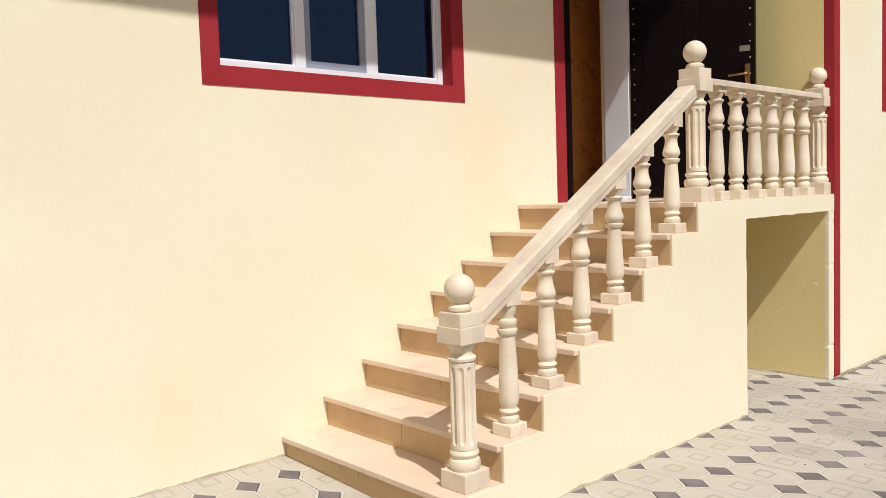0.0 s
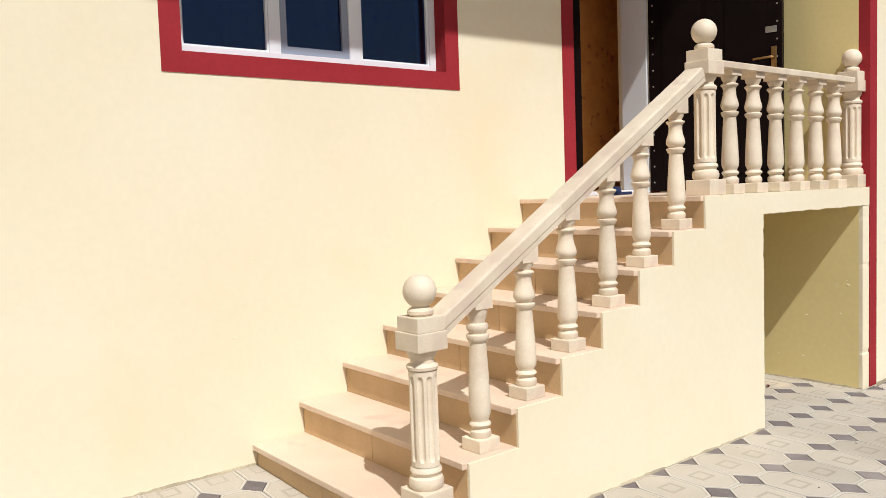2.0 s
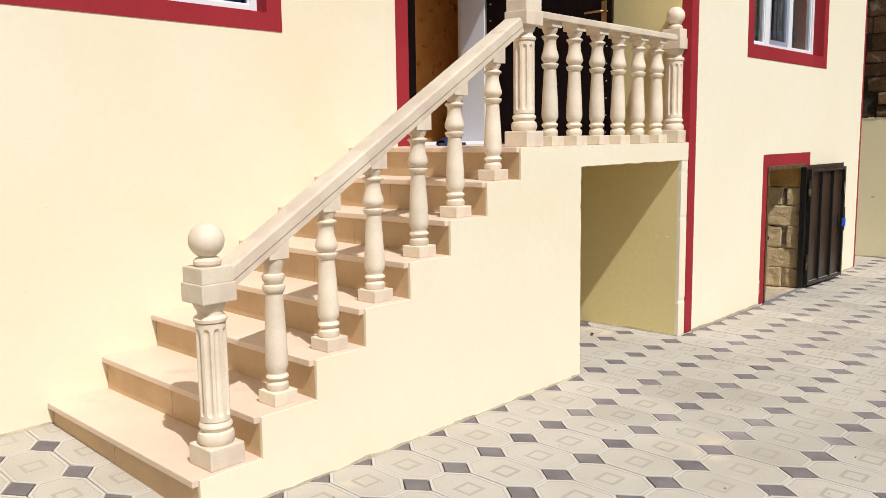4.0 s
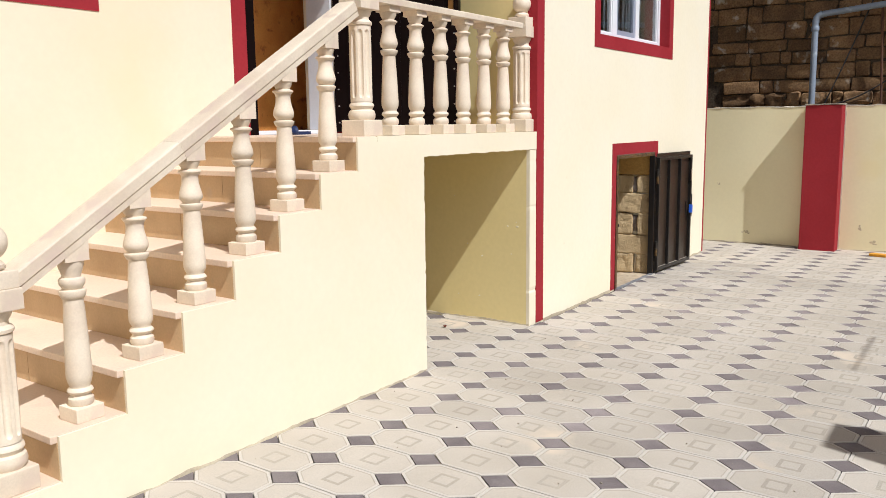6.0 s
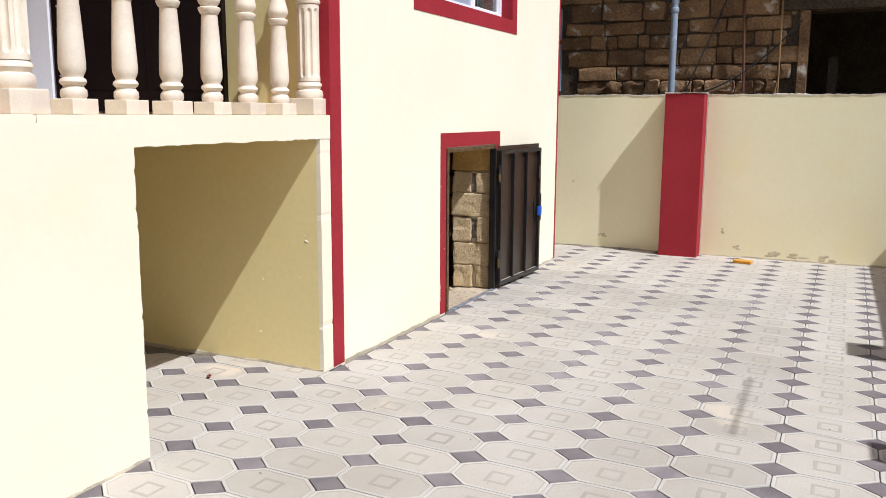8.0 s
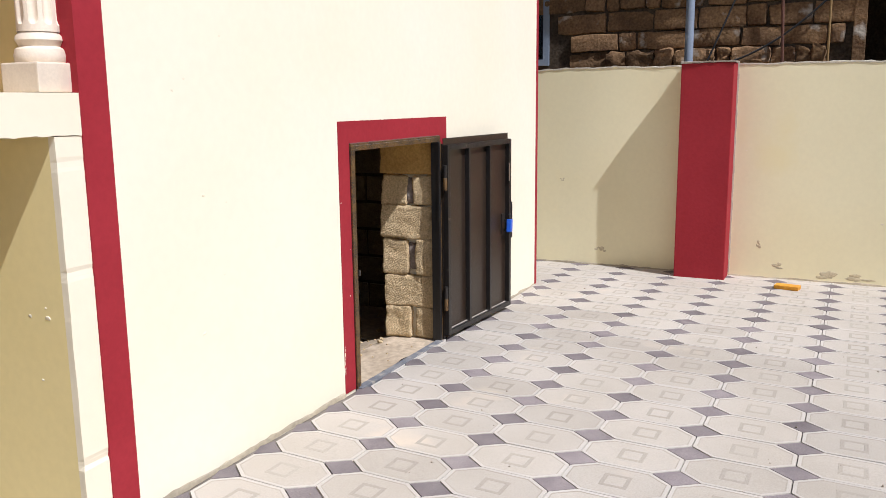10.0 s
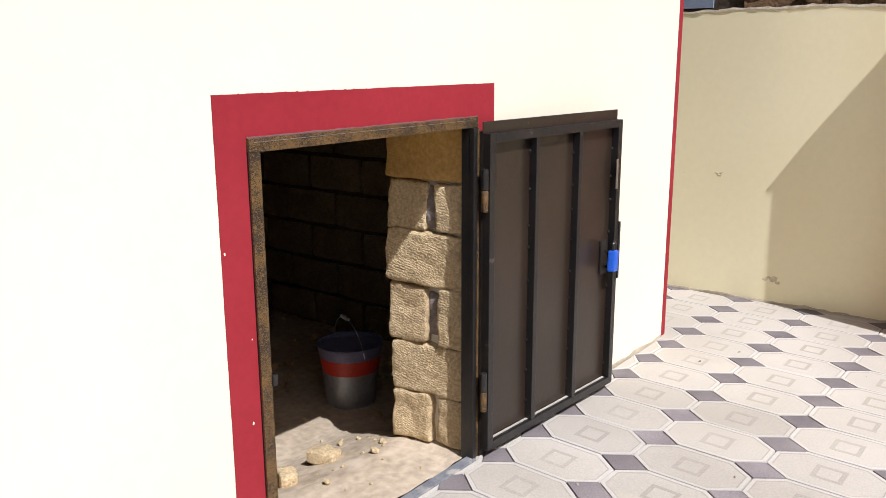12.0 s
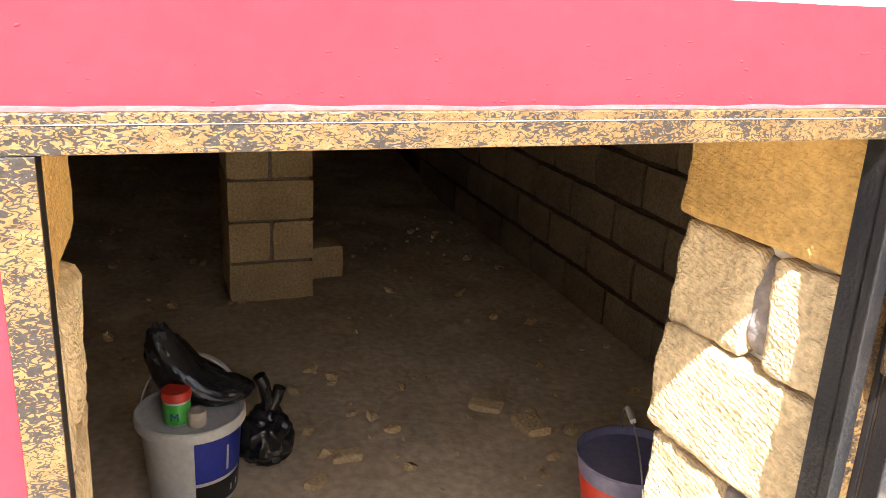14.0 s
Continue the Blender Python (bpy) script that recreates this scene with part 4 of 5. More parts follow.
bar(0.0, 0.03, 0.0, H2, "stile")
bar(W2 - 0.03, W2, 0.0, H2, "stile")
bar(0.0305, W2 - 0.0305, H2 - 0.03, H2, "rail")
bar(0.0305, W2 - 0.0305, 0.0, 0.03, "rail")
bar(0.262, 0.287, 0.0305, H2 - 0.0305)
bar(0.540, 0.565, 0.0305, H2 - 0.0305)
rng = random.Random(5)
for u in (0.259, 0.537, W2 - 0.033, 0.033):
    wl = bmesh.new()
    for i in range(9):
        z = 0.1 + i * 0.115 + rng.uniform(-0.02, 0.02)
        lathe([(0.001, -0.0), (0.005, 0.002), (0.003, 0.006), (0.0005, 0.008)], 6, wl)
        for v in wl.verts[-24:]:
            v.co = Vector((u + v.co.x, -v.co.z - 0.001, z + v.co.y * 1.6))
    part("weld_bead", wl, BLACK_STEEL, leaf2)
for z in (0.155, 0.86):
    hb = lathe([(0.011, 0.0), (0.012, 0.003), (0.012, 0.068), (0.011, 0.07)], 12)
    hinge = part("hinge", hb, FRAME_PAINT, leaf2, "worn lower hinge barrel", smooth=True, at=pose(-0.012, -0.018, z))
    part("barrel", lathe([(0.009, 0.0705), (0.012, 0.0735), (0.012, 0.14), (0.009, 0.142)], 12), BLACK_STEEL, hinge, "black upper hinge barrel", smooth=True)
part("latch_tab", block(W2, W2 + 0.012, -0.034, -0.004, 0.46, 0.70, 0.002), BLACK_STEEL, leaf2)
part("latch_rod", block(W2 - 0.042, W2 - 0.03, -0.036, -0.0305, 0.84, 0.96, 0.002), CHROME, leaf2, "worn bare steel latch")
lug = tube([(W2 - 0.06, -0.002, 0.585), (W2 - 0.065, -0.05, 0.58), (W2 - 0.06, -0.05, 0.52), (W2 - 0.055, -0.002, 0.515)], 0.007)
part("hasp", lug, BLACK_STEEL, leaf2)
part("hasp_plate", block(W2 - 0.098, W2 - 0.048, -0.010, -0.0005, 0.49, 0.63, 0.003), BLACK_STEEL, leaf2, "black steel hasp plate")
part("dust_line", block(0.04, W2 - 0.04, -0.014, -0.004, 0.0302, 0.0325), CONCRETE, leaf2, "line of pale dust on the lower rail")
pl = thing("padlock", "bright blue padlock hanging from the black steel door", "padlock", leaf2.matrix_basis @ pose(W2 - 0.082, -0.056, 0.51, 0, 6, 12))
part("body", block(-0.026, 0.026, -0.016, 0.016, 0, 0.086, 0.007), BLUE_PAINT, pl)
part("shackle", tube([(-0.012, 0, 0.086)] + [(-0.012 * math.cos(a), 0, 0.105 + 0.014 * math.sin(a)) for a in [i * math.pi / 8 for i in range(9)]] + [(0.012, 0, 0.086)], 0.006), BLACK_STEEL, pl, smooth=True)

# ---- stones of the basement doorway ----
JX = 8.885
core = tagged(part("wall_jamb_core", block(JX + 0.072, JX + 0.3, B + 0.01, B + 0.329, LOW - 0.1, 1.19), JOINT), "grey mortar core of the basement door jamb", "wall", kind="structure")
core_l = tagged(part("wall_jamb_core_left", block(7.6, 7.965, B + 0.05, B + 0.329, LOW - 0.1, 1.19), JOINT), "grey mortar core of the basement door jamb", "wall", kind="structure")
courses = [
    (0.00, 0.178, ((0.024, 0.16), (0.20, 0.355))),
    (0.188, 0.372, ((0.024, 0.355),)),
    (0.382, 0.585, ((0.024, 0.155), (0.215, 0.365))),
    (0.595, 0.785, ((0.024, 0.37),)),
    (0.795, 0.963, ((0.024, 0.165), (0.215, 0.365))),
]
seed = 3
for z0, z1, ys in courses:
    for a, b in ys:
        seed += 1
        bm = rough_block(0.17, b - a + 0.012, z1 - z0 + 0.006, seed, 20, 0.0095, 0.012)
        part("stone", bm, STONE, core, smooth=True, at=pose(JX + 0.109 - 0.09 * (a + b) / 2 + random.uniform(-0.004, 0.004), B + (a + b) / 2, (z0 + z1) / 2, random.uniform(-2, 2), 0, 7 + random.uniform(-1.5, 1.5)))
        bm = rough_block(0.17, b - a, z1 - z0, seed + 40, 7, 0.011, 0.022)
        part("stone", bm, STONE, core_l, smooth=True, at=pose(7.985 - 0.075, B + (a + b) / 2, (z0 + z1) / 2))
part("stone", rough_block(0.18, 0.36, 0.196, 31, 12, 0.006, 0.012), SAWN, core, "sawn yellow limestone", at=pose(JX + 0.094, B + 0.195, 1.069, 0, 0, 5), smooth=True)
part("stone", rough_block(0.18, 0.33, 0.17, 57, 9, 0.005, 0.012), SAWN, core_l, "sawn yellow limestone", at=pose(7.985 - 0.08, B + 0.215, 1.082), smooth=True)
for y, z, h, sd in ((0.19, 0.88, 0.15, 71), (0.185, 0.49, 0.17, 72)):
    part("mortar_lump", rough_block(0.12, 0.075, h, sd, 8, 0.016, 0.025), JOINT, core, smooth=True, at=pose(JX + 0.085, B + y, z))

# ---- basement ----
floor = bmesh.new()
nx, ny = 70, 90
grid = [[None] * (ny + 1) for _ in range(nx + 1)]
for i in range(nx + 1):
    for j in range(ny + 1):
        x, y = 6.8 + 3.45 * i / nx, B + 0.022 + 6.5 * j / ny
        near = max(0.0, min(1.0, 1 - (y - B - 0.30) / 0.42))
        z = LOW + (0.155 * near if 7.9 < x < 9.0 else 0.0) + 0.016 * noise.noise(Vector((x * 3, y * 3, 0))) + 0.012 * noise.noise(Vector((x * 11, y * 11, 4)))
        if 7.5 < y < 9.4:
            z += 0.1 * (y - 7.5)
        grid[i][j] = floor.verts.new((x, y, z))
for i in range(nx):
    for j in range(ny):
        floor.faces.new((grid[i][j], grid[i + 1][j], grid[i + 1][j + 1], grid[i][j + 1]))
tagged(part("floor_basement", floor, DIRT, smooth=True), "uneven brown earth floor of the dark basement", "floor", kind="structure")
bw = tagged(part("wall_basement_east", block(10.0, 10.26, B + 0.33, 9.35, LOW - 0.2, LAND - 0.16), DARK_MORTAR), "block wall inside the basement, its stones darkened for shade", "wall", kind="structure")
bn = tagged(part("wall_basement_west", block(6.78, 6.9, B + 0.33, 9.35, LOW - 0.2, LAND - 0.16), MORTAR), "dark wall inside the basement", "wall", kind="structure")
bk = tagged(part("wall_basement_back", block(6.9, 10.0, 9.2, 9.35, LOW - 0.2, LAND - 0.16), MORTAR), "dark rear wall of the basement", "wall", kind="structure")
# Wall blocks carry the painted gloom; pillar blocks keep the plain limestone.
WALL_BLOCKS = [finish("block", rough_block(0.39, 0.2, 0.188, 240 + i, 3, 0.006, 0.012), SHADED_STONE, True) for i in range(4)]
BLOCKS = [finish("block", rough_block(0.39, 0.2, 0.188, 200 + i, 3, 0.005, 0.012), STONE, True) for i in range(4)]
HALVES = [finish("block", rough_block(0.19, 0.2, 0.188, 220 + i, 3, 0.005, 0.012), STONE, True) for i in range(4)]
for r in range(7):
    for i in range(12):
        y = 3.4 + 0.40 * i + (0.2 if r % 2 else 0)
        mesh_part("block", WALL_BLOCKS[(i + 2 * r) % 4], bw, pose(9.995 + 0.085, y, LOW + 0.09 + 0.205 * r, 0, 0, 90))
PX, PY = 8.585, 6.03
col = thing("block_pillar", "square pillar of sandy limestone blocks in the basement", "pillar", pose(PX, PY, LOW))
for r in range(8):
    z = 0.094 + 0.196 * r
    if r % 2 == 0:
        mesh_part("block", BLOCKS[r % 4], col, pose(0, -0.1, z))
        mesh_part("block", BLOCKS[(r + 1) % 4], col, pose(0, 0.1, z))
    else:
        for x in (-0.1, 0.1):
            mesh_part("block", HALVES[(r + (x > 0)) % 4], col, pose(x, -0.1, z))
            mesh_part("block", HALVES[(r + 1 + (x > 0)) % 4], col, pose(x, 0.1, z))
part("mortar", block(-0.175, 0.175, -0.18, 0.18, 0, LAND - 0.16 - LOW - 0.001), JOINT, col, "dark recessed mortar joints")
tagged(part("loose_block", rough_block(0.17, 0.19, 0.17, 301, 4, 0.008, 0.015), STONE, smooth=True, at=pose(PX + 0.30, PY + 0.12, LOW + 0.09, 0, 0, 4)), "broken limestone block lying beside the pillar", "stone block")

rub = bmesh.new()
rng = random.Random(11)
for i in range(420):
    x, y = rng.uniform(7.4, 9.9), B + 0.08 + 4.2 * rng.random() ** 1.6
    if (x - 8.14) ** 2 + (y - 4.39) ** 2 < 0.03 or (x - 9.257) ** 2 + (y - 3.78) ** 2 < 0.03 or ((x < 8.0 or x > 8.85) and y < 3.25):
        continue
    s = 0.006 + 0.022 * rng.random() ** 3
    near = max(0.0, min(1.0, 1 - (y - B - 0.30) / 0.42))
    z = LOW + (0.155 * near if 7.9 < x < 9.0 else 0.0) + 0.016 * noise.noise(Vector((x * 3, y * 3, 0))) + 0.012 * noise.noise(Vector((x * 11, y * 11, 4)))
    m = pose(x, y, z + s * 0.3, rng.uniform(0, 40), rng.uniform(0, 40), rng.uniform(0, 360)) @ Matrix.Diagonal((s * rng.uniform(0.8, 1.8), s, s * 0.7, 1))
    for v in bmesh.ops.create_icosphere(rub, subdivisions=1, radius=1.0, matrix=m)["verts"]:
        v.co += 0.3 * s * noise.noise_vector(v.co * 60)
tagged(part("rubble", rub, STONE), "scattered stone chips on the earth floor", "rubble", kind="stuff")
for i, (x, y, s, h) in enumerate(((8.62, 4.42, 0.05, 0.03), (8.5, 4.30, 0.04, 0.03), (9.28, 4.45, 0.07, 0.035), (9.18, 4.62, 0.06, 0.03), (8.34, 3.38, 0.07, 0.05), (8.46, 3.34, 0.05, 0.045), (8.66, 3.36, 0.06, 0.05))):
    tagged(part("stone_chip", rough_block(s * 2, s * 1.3, h, 400 + i, 4, 0.008, 0.012), STONE, smooth=True, at=pose(x, y, LOW + h * 0.35 + (0.155 * max(0.0, min(1.0, 1 - (y - B - 0.30) / 0.42))), 0, 0, i * 47)), "broken limestone chip on the earth floor", "stone", group="chips on the basement floor")
tagged(part("board", block(-0.16, 0.16, -0.05, 0.05, 0, 0.012, 0.003), CONCRETE, at=pose(8.06, B + 0.2, LOW + 0.145, 0, 6, 62)), "grey dusty board lying on the door sill", "board")

# ---- buckets and bags ----
b2 = thing("metal_bucket", "galvanised metal bucket with red band, standing on the earth", "bucket", pose(9.257, 3.80, LOW))
def shell(profile, wall=0.004, seg=32):
    inner = [(max(r - wall, 0.001), z) for r, z in reversed(profile)]
    inner[-1] = (inner[-1][0], inner[-1][1] + wall)
    return lathe(profile + inner, seg)
part("body", shell([(0.108, 0.0), (0.112, 0.004), (0.128, 0.165)]), ZINC, b2, smooth=True)
part("band", shell([(0.128, 0.165), (0.140, 0.235)]), RED_PLASTIC, b2, "red painted band", smooth=True)
part("rim", shell([(0.140, 0.235), (0.147, 0.278), (0.151, 0.283), (0.150, 0.29)]), LID_VIOLET, b2, "dull violet rim", smooth=True)
part("lid", lathe([(0.141, 0.262), (0.141, 0.266), (0.001, 0.270)], 32), LID_VIOLET, b2, "dull violet flat lid", smooth=True)
wire = [(0.148 * math.cos(a) * 1.0, 0.05 * math.sin(a) * 0.4, 0.25 + 0.155 * math.sin(a)) for a in [math.pi * i / 14 for i in range(15)]]
hw = part("handle", tube(wire, 0.0025), CHROME, b2, "thin wire handle", at=pose(0, 0, 0, 0, 0, 70))
part("grip", lathe([(0.008, -0.035), (0.009, 0.0), (0.008, 0.035)], 10), WHITE_PLASTIC, hw, "white plastic grip", at=pose(0, 0.02, 0.405, 0, 90, 0))

b1 = thing("paint_bucket", "white plastic paint bucket with blue and black label", "bucket", pose(8.150, 4.37, LOW, 0, 0, 20))
part("body", shell([(0.118, 0.0), (0.122, 0.005), (0.141, 0.25)]), WHITE_PLASTIC, b1, smooth=True)
part("lid", lathe([(0.152, 0.238), (0.155, 0.245), (0.155, 0.268), (0.150, 0.272), (0.138, 0.268), (0.136, 0.262), (0.001, 0.262)], 36), WHITE_PLASTIC, b1, "dusty white lid", smooth=True)
def wrap(r0, z0, r1, z1, a0, a1, n=18):
    bm = bmesh.new()
    rows = []
    for off in (0.0008, 0.002):
        for r, z in ((r0, z0), (r1, z1)):
            rows.append([bm.verts.new(((r + off) * math.cos(radians(a0 + (a1 - a0) * i / n)), (r + off) * math.sin(radians(a0 + (a1 - a0) * i / n)), z)) for i in range(n + 1)])
    for p, q in ((0, 1), (1, 3), (3, 2), (2, 0)):
        for i in range(n):
            bm.faces.new((rows[p][i], rows[p][i + 1], rows[q][i + 1], rows[q][i]))
    return bm
rad = lambda z: 0.122 + 0.019 * z / 0.25
part("label", wrap(rad(0.10), 0.10, rad(0.232), 0.232, -110, 25), BLUE_LABEL, b1, "blue printed label", smooth=True)
part("label", wrap(rad(0.02), 0.02, rad(0.088), 0.088, -110, 25), BLACK_BAND, b1, "black printed label", smooth=True)
for a, z0, z1 in ((-70, 0.12, 0.20), (-62, 0.04, 0.06), (-50, 0.045, 0.065)):
    part("label_bar", wrap(rad(z0) + 0.002, z0, rad(z1) + 0.002, z1, a, a + 3, 2), WHITE_PLASTIC, b1, "white printed bar")
hpts = [(0.150 * math.cos(a), 0.02 + 0.035 * math.sin(a), 0.235 + 0.165 * math.sin(a)) for a in [math.pi * i / 18 for i in range(19)]]
hb = bmesh.new()
for i in range(18):
    p, q = hpts[i], hpts[i + 1]
    v = [hb.verts.new((p[0], p[1] + d, p[2])) for d in (-0.010, 0.010)] + [hb.verts.new((q[0], q[1] + d, q[2])) for d in (0.010, -0.010)]
    hb.faces.new(v)
bmesh.ops.remove_doubles(hb, verts=hb.verts, dist=1e-5)
bmesh.ops.solidify(hb, geom=hb.faces[:], thickness=0.004)
part("handle", hb, WHITE_PLASTIC, b1, "white plastic strap handle", smooth=True, at=pose(0, 0.02, 0, -5, 0, -38))

LIDZ = LOW + 0.263
jar = thing("paint_jar", "small jar with red lid and green label on the bucket lid", "jar", pose(8.113, 4.315, LIDZ))
part("body", lathe([(0.035, 0), (0.037, 0.003), (0.037, 0.082), (0.034, 0.086)], 24), WHITE_PLASTIC, jar, smooth=True)
part("label", lathe([(0.0378, 0.008), (0.0378, 0.068)], 24), GREEN_LABEL, jar, "green printed label", smooth=True)
part("lid", lathe([(0.040, 0.076), (0.041, 0.079), (0.041, 0.098), (0.038, 0.102), (0.001, 0.101)], 24), RED_PLASTIC, jar, "red screw lid", smooth=True)
fc = bpy.data.curves.new("letter", "FONT")
fc.body, fc.size, fc.extrude, fc.align_x = "M", 0.034, 0.0008, "CENTER"
fo = bpy.data.objects.new("letter_curve", fc)
me = bpy.data.meshes.new_from_object(fo)
bpy.data.objects.remove(fo)
me.materials.append(BLUE_LABEL)
mesh_part("letter", me, jar, pose(-0.008, -0.0385, 0.022, 90, 0, -10))
rl = thing("paper_roll", "short buff paper roll standing on the bucket lid", "paper roll", pose(8.165, 4.285, LIDZ))
part("ring", shell([(0.024, 0.0), (0.0265, 0.003), (0.0265, 0.043), (0.025, 0.046)], 0.007, 24), CARD, rl, smooth=True)


def plastic_bag(name, label, at, shape, seed, knot=None, folds=(2.0, 4.0), deep=1.0):
    """A slumped, crumpled bag: a dense ball pulled to shape, with sharp folds."""
    bm = bmesh.new()
    bmesh.ops.create_icosphere(bm, subdivisions=5, radius=1.0)
    for v in bm.verts:
        p = v.co.copy()
        d = p.normalized()
        fold = sum(abs(noise.noise(d * f + Vector((seed, seed * 2, f)))) / f for f in folds) * deep
        r = 0.82 + 0.55 * fold
        q = Vector(shape(d, r))
        q.z = max(q.z, 0.0)
        v.co = q
    ob = part(name, bm, BLACK_FILM, smooth=True, at=at)
    for a in knot or ():
        part("handle_ear", tube(a, 0.018, 10), BLACK_FILM, ob, smooth=True)
    return tagged(ob, label, "plastic bag", group="black plastic bags")


def heap(d, r):
    """High and peaked at one end, draped low at the other."""
    x = 0.125 * d.x * (0.75 + 0.25 * r) + 0.02
    t = max(0.0, min(1.0, 0.45 - x * 4.6))
    z = (d.z * 0.5 + 0.5) * (0.05 + 0.13 * t * t * (3 - 2 * t)) * (0.8 + 0.25 * r)
    squeeze = 1 - 0.5 * max(0.0, d.z) * t
    return (x * squeeze - 0.05 * max(0.0, d.z) * t, 0.085 * d.y * (0.75 + 0.25 * r) * squeeze, z)


plastic_bag("plastic_bag", "crumpled black plastic bag lying on the bucket lid", pose(8.16, 4.42, LIDZ - 0.002, 0, 0, -12) @ Matrix.Diagonal((1.2, 1.1, 1.75, 1)), heap, 3, None, (2.6, 5.0, 9.0), 1.9)
plastic_bag("plastic_bag", "knotted black plastic bag on the earth floor", pose(8.37, 4.47, LOW - 0.005) @ Matrix.Diagonal((1.12, 1.1, 1.15, 1)), lambda d, r: (0.088 * r * d.x, 0.08 * r * d.y, 0.07 + 0.085 * r * d.z * (1.25 if d.z > 0 else 0.9)), 8,
            ([(0.0, 0, 0.14), (0.01, 0, 0.19), (0.0, 0.0, 0.24), (-0.012, 0, 0.265)], [(0.01, 0, 0.15), (0.035, 0.01, 0.19), (0.045, 0.01, 0.22)]), (1.8, 3.2), 0.7)

# ---- yard bits ----
bits = bmesh.new()
rng = random.Random(33)
for _ in range(150):
    x, y, s = rng.uniform(2.5, 11.2), rng.uniform(0.2, 2.8), 0.0015 + 0.004 * rng.random() ** 3
    bmesh.ops.create_icosphere(bits, subdivisions=1, radius=1.0, matrix=pose(x, y, s * 0.5, 20, 30, rng.uniform(0, 360)) @ Matrix.Diagonal((s * 1.5, s, s * 0.7, 1)))
tagged(part("grit", bits, MORTAR), "scattered grit and crumbs on the pavers", "grit", kind="stuff")
ob = part("foam_brick", block(-0.085, 0.085, -0.045, 0.045, 0, 0.03, 0.006), ORANGE, at=pose(11.13, 1.10, 0.0, 0, 0, 80))
tagged(ob, "orange-yellow flat block lying on the pavers", "block")

leaf_bm = bmesh.new()
bmesh.ops.create_grid(leaf_bm, x_segments=6, y_segments=4, size=0.5)
for v in leaf_bm.verts:
    taper = 1 - (2 * v.co.x) ** 2 * 0.9
    v.co = Vector((v.co.x * 0.05, v.co.y * 0.026 * taper, 0.004 + 0.9 * v.co.y ** 2 * 0.03 + 0.012 * v.co.x ** 2 + 0.002 * noise.noise(v.co * 5)))
bmesh.ops.solidify(leaf_bm, geom=leaf_bm.faces[:], thickness=0.0008)
tagged(part("dry_leaf", leaf_bm, DRY_LEAF, smooth=True, at=pose(6.008, 3.366, 0.001, 0, 0, 40)), "small curled red-brown dry leaf on the pavers", "leaf")

# ---- neighbouring house beyond the boundary wall ----
NX = 12.62
nb = thing("neighbour_house", "neighbour's house of weathered brown stone with rough courses", "house", pose(0, 0, 0))
nw = part("wall", slab_with_holes("y", -4.0, 8.5, -0.4, 3.9, NX, NX + 0.3, [(-1.6, 0.76, 1.0, 2.55), (3.47, 4.3, 1.72, 2.7)]), DARK_MORTAR, nb, "dark earth mortar behind the stones")
part("roof", block(NX - 0.45, NX + 3.0, -4.2, 8.8, 3.9, 4.05, 0.01), ROOF, nb, "overhanging roof edge")
part("lintel", block(NX - 0.055, NX + 0.05, -2.0, 0.98, 2.56, 2.80, 0.008), DARK_MORTAR, nb, "dark raw concrete lintel")
part("room", block(NX + 2.5, NX + 2.6, -4, 8.4, -0.4, 3.9), DARK_MORTAR, nb, "dark inner wall")
part("jamb", block(NX - 0.05, NX + 0.25, 0.70, 0.80, 1.0, 2.555, 0.006), OLD_STONE, nb, "dark weathered jamb")
part("plank", block(-0.05, 0.05, -0.015, 0.015, 0, 1.1, 0.004), DARK_MORTAR, nb, "leaning board", at=pose(NX + 0.35, 0.45, 1.0, 8, 0, 90))
wd = part("window", slab_with_holes("y", 3.47, 4.3, 1.72, 2.7, NX - 0.02, NX + 0.07, [(3.53, 4.24, 1.78, 2.64)]), PIPE, nb, "small window with grey-blue frame")
part("pane", block(NX + 0.02, NX + 0.026, 3.53, 4.24, 1.78, 2.64), GLASS, wd)
rng = random.Random(21)
z = 1.32
while z < 3.85:
    h = rng.uniform(0.15, 0.225)
    y = -3.0 + rng.uniform(0, 0.3)
    while y < 5.6:
        w = rng.choice((0.13, 0.19, 0.27, 0.36, 0.40, 0.47)) * rng.uniform(0.9, 1.1)
        mid = y + w / 2
        if not ((-1.75 < mid < 0.86 and z < 2.8) or (3.36 < mid < 4.42 and 1.6 < z < 2.7)) and (mid > -2.2 or z > 2.6):
            out = 0.028 + rng.uniform(-0.014, 0.02) + (0.05 if z < 1.75 and rng.random() < 0.5 else 0.0)
            rough = 0.03 if z < 1.75 else 0.010
            sb = rough_block(0.16, w - rng.uniform(0.004, 0.016), h - rng.uniform(0.002, 0.010), rng.randint(0, 900), 4 if z < 3.0 else 2, rough, 0.022)
            part("stone", sb, OLD_STONE, nw, smooth=True, at=pose(NX + 0.08 - out, mid, z + h / 2 + rng.uniform(-0.006, 0.006), rng.uniform(-3, 3), rng.uniform(-3, 3), rng.uniform(-4, 4)))
        y += w
    z += h + 0.004
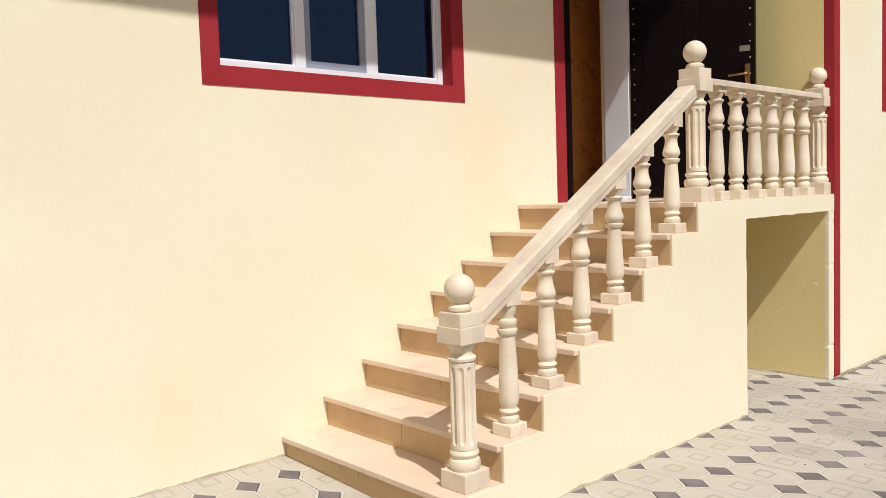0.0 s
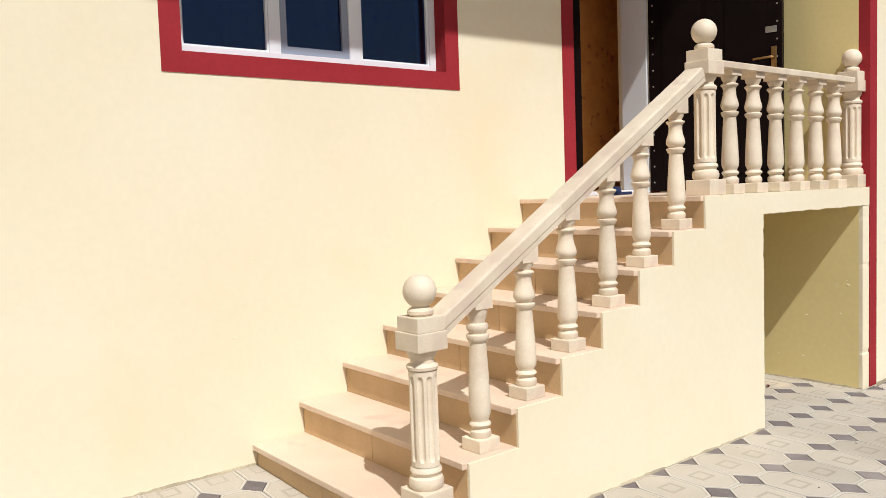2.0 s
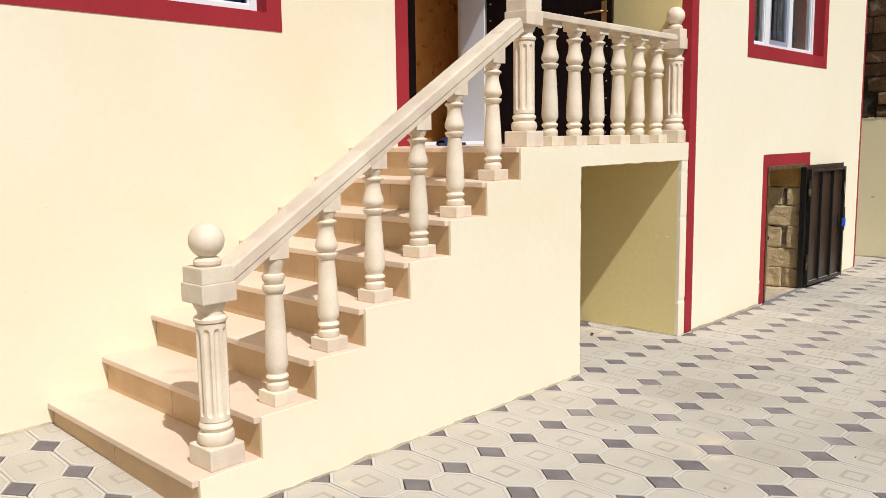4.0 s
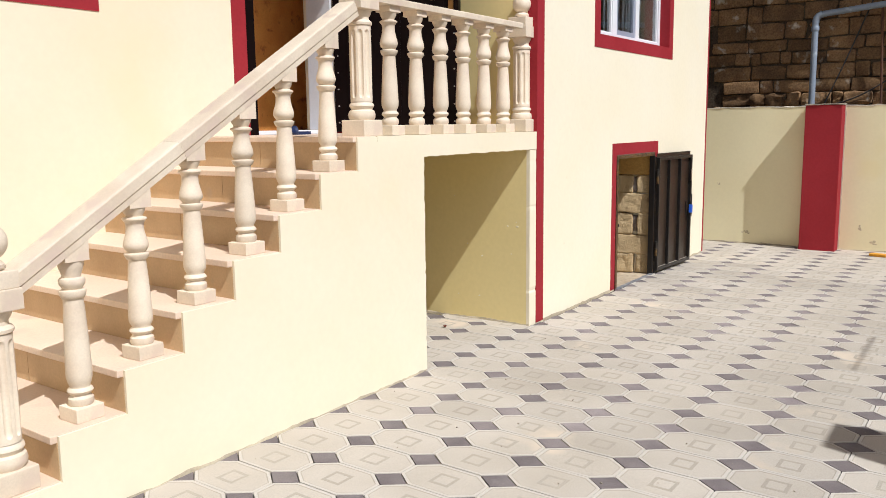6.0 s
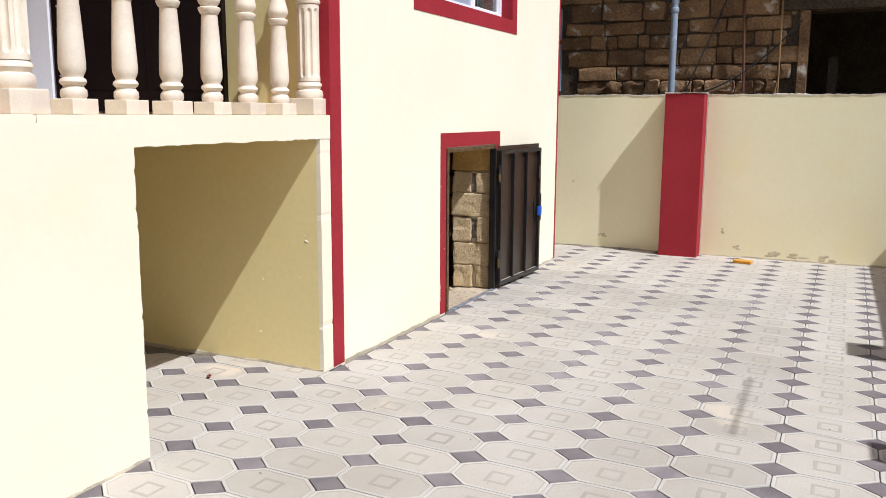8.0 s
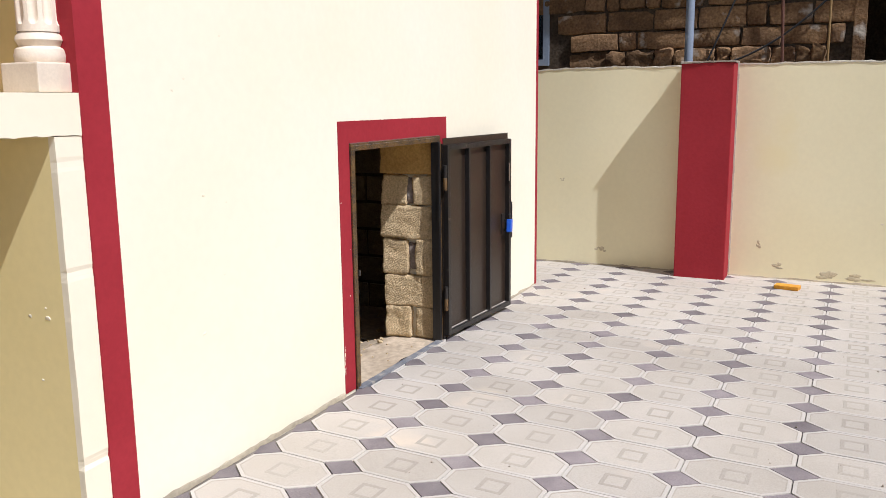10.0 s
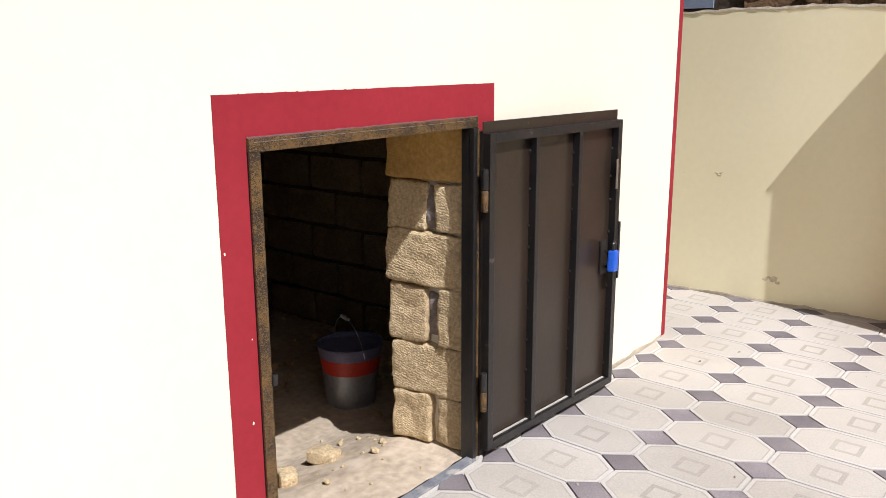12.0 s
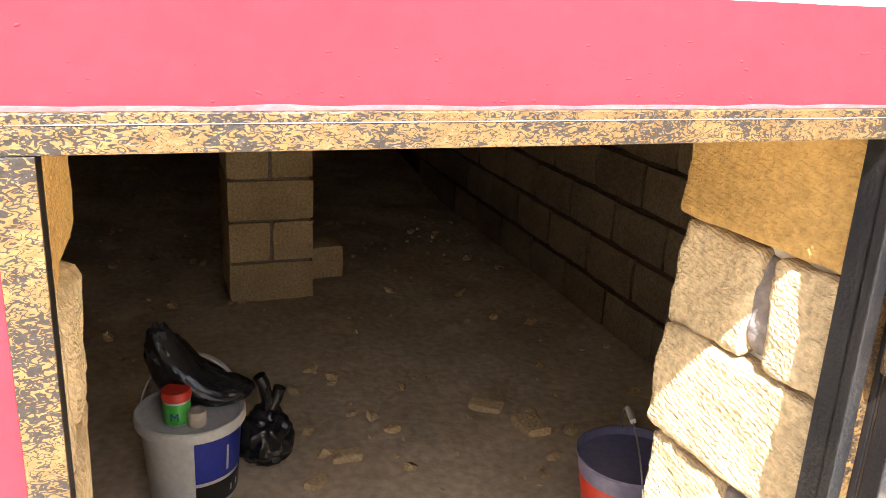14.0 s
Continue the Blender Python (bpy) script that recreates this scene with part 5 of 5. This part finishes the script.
# drain pipe with elbow and run
px, py = NX - 0.16, 2.11
dp = thing("drain_pipe", "grey-blue plastic drain pipe on the stone wall", "pipe", pose(0, 0, 0))
part("upright", tube([(px, py, -0.38), (px, py, 2.69)], 0.038, 16), PIPE, dp, smooth=True)
part("elbow", tube([(px, py, 2.68), (px, py - 0.01, 2.73), (px, py - 0.035, 2.765), (px, py - 0.08, 2.78)], 0.043, 16), PIPE, dp, smooth=True)
part("run", tube([(px, py - 0.08, 2.78), (px, 0.70, 2.90)], 0.037, 16), PIPE, dp, smooth=True)
part("collar", lathe([(0.044, 0), (0.047, 0.005), (0.047, 0.05), (0.044, 0.055)], 16), PIPE, dp, smooth=True, at=pose(px, py, 2.58))
tagged(part("steel_rod", tube([(NX - 0.10, 1.40, 3.6), (NX - 0.105, 1.375, 2.7), (NX - 0.10, 1.325, 1.5), (NX - 0.10, 1.32, -0.38)], 0.014), RUST), "rusty upright steel rod on the stone wall", "steel rod")
tagged(part("steel_rod", tube([(NX - 0.10, 0.985, 3.2), (NX - 0.105, 0.98, 2.5), (NX - 0.10, 0.972, -0.38)], 0.010), OCHRE), "thin ochre upright pipe on the stone wall", "pipe")
tagged(part("thin_pipe", tube([(NX - 0.10, 0.96, 2.68), (NX - 0.10, 0.93, 2.715), (NX - 0.10, 0.2, 2.745), (NX - 0.10, -1.6, 2.79)], 0.014), GREEN_PIPE, smooth=True), "pale green thin pipe running along the concrete lintel", "pipe")
tagged(part("cable", tube(arc((NX - 0.10, 1.35, 3.3), (NX - 0.11, 1.98, 1.66), 0.05, 14), 0.009), CABLE), "slack black cable hanging on the stone wall", "cable", group="cables on the stone wall")
tagged(part("cable", tube(arc((NX - 0.11, 1.98, 1.66), (NX - 0.10, 0.78, 2.45), 0.17, 18), 0.009), CABLE), "slack black cable sagging along the stone wall", "cable", group="cables on the stone wall")

# ---- pavers of the yard ----
TX, TY = 0.2494, 0.3920
PHASE_X, PHASE_Y = 9.187, 2.405
SKEW_X, SKEW_Y = 0.051, -0.012   # the courses run slightly askew
CX, CY = 0.070, 0.090         # half diagonals of the small dark paver


def octagon(inset):
    hx, hy = TX / 2 - inset, TY / 2 - inset
    k = inset * 0.58
    return [(hx, -(hy - CY + k)), (hx, hy - CY + k), (hx - CX + k, hy), (-(hx - CX + k), hy), (-hx, hy - CY + k), (-hx, -(hy - CY + k)), (-(hx - CX + k), -hy), (hx - CX + k, -hy)]


def paver_faces(full=True):
    """Vertices and faces (with slot) of a pale paver: bevelled edge, raised rim, sunk field, raised square ring."""
    vs, fs = [], []

    def ring(pts, z):
        vs.extend((x, y, z) for x, y in pts)
        return list(range(len(vs) - len(pts), len(vs)))

    r0, r1, r2, r3 = ring(octagon(0.0013), -0.010), ring(octagon(0.0032), 0.0), ring(octagon(0.0165), 0.0), ring(octagon(0.0215), -0.0012)
    for a, b, s in ((r0, r1, 1), (r1, r2, 1), (r2, r3, 2)):
        for i in range(8):
            fs.append(((a[i], a[(i + 1) % 8], b[(i + 1) % 8], b[i]), s))
    fs.append((tuple(r3), 0))
    if full:
        def sq(h, z):
            return ring([(h, -h), (h, h), (-h, h), (-h, -h)], z)
        a, b, c, d = sq(0.053, -0.0015), sq(0.051, -0.0006), sq(0.037, -0.0006), sq(0.035, -0.0015)
        for p, q in ((a, b), (b, c), (c, d)):
            for i in range(4):
                fs.append(((p[i], p[(i + 1) % 4], q[(i + 1) % 4], q[i]), 2))
    return vs, fs


def diamond_faces():
    vs, fs = [], []
    for g_, z in ((0.0019, -0.010), (0.0042, -0.0006)):
        vs += [(CX - g_, 0, z), (0, CY - g_, z), (-CX + g_, 0, z), (0, -CY + g_, z)]
    for i in range(4):
        fs.append(((i, (i + 1) % 4, 4 + (i + 1) % 4, 4 + i), 0))
    fs.append(((4, 5, 6, 7), 0))
    return vs, fs


def to_mesh(name, vs, fs, mats):
    me = bpy.data.meshes.new(name)
    me.from_pydata(vs, [], [f for f, _ in fs])
    me.polygons.foreach_set("material_index", [s for _, s in fs])
    for m in mats:
        me.materials.append(m)
    me.update()
    return me


pavement = tagged(new("pavement"), "pale octagonal cement pavers with small dark diamonds", "pavement", kind="structure")
pav_v, pav_f = paver_faces()
dia_v, dia_f = diamond_faces()
pav_v = [(x + SKEW_X * y, y + SKEW_Y * x, z) for x, y, z in pav_v]
dia_v = [(x + SKEW_X * y, y + SKEW_Y * x, z) for x, y, z in dia_v]
pale = to_mesh("paver", pav_v, pav_f, [TILE, TILE_RIM, TILE_RING])
dark = to_mesh("diamond_paver", dia_v, dia_f, [DARK_TILE])
rng = random.Random(4)
far = {"pale": ([], []), "dark": ([], [])}
for i in range(-64, 12):
    for j in range(-11, 12):
        for kind, ox, oy, vs, fs in (("pale", TX / 2, TY / 2, pav_v, pav_f), ("dark", 0.0, 0.0, dia_v, dia_f)):
            gx, gy = TX * i + ox, TY * j + oy
            x, y = PHASE_X + gx + SKEW_X * gy, PHASE_Y + gy + SKEW_Y * gx
            if not (-5.9 < x < FENCE + 0.1 and -1.5 < y < (6.5 if x > CORNER - 0.1 else A + 0.1)):
                continue
            if y > B + 0.15 and not (5.0 < x < 6.45):
                if not (x < 2.45 or x > CORNER - 0.1):
                    continue
            tiltx, tilty, dz = rng.uniform(-0.25, 0.25), rng.uniform(-0.25, 0.25), rng.uniform(-0.0012, 0.0012)
            m = pose(x, y, dz + rise(x, y), tiltx + (2.29 if rise(x, y) else 0), tilty, 0 if rise(x, y) else rng.choice((0, 180)))
            if 4.3 < x < 9.9 and 0.55 < y < 2.62:
                ob = new("paver" if kind == "pale" else "diamond_paver", pale if kind == "pale" else dark)
                ob.matrix_basis = m
                ob.parent = pavement
            else:
                V, F = far[kind]
                n0 = len(V)
                pts = [m @ Vector(p) for p in vs]
                if 6.37 < x < CORNER - 0.1:
                    for p in pts:
                        p.y = min(p.y, B - 0.012)
                V.extend(tuple(p) for p in pts)
                F.extend((tuple(n0 + a for a in f), s) for f, s in fs)
for kind, mats in (("pale", [TILE, TILE_RIM, TILE_RING]), ("dark", [DARK_TILE])):
    V, F = far[kind]
    ob = new("distant_pavers" if kind == "pale" else "distant_diamond_pavers", to_mesh("pavers", V, F, mats))
    ob.parent = pavement
    tagged(ob, kind="stuff")
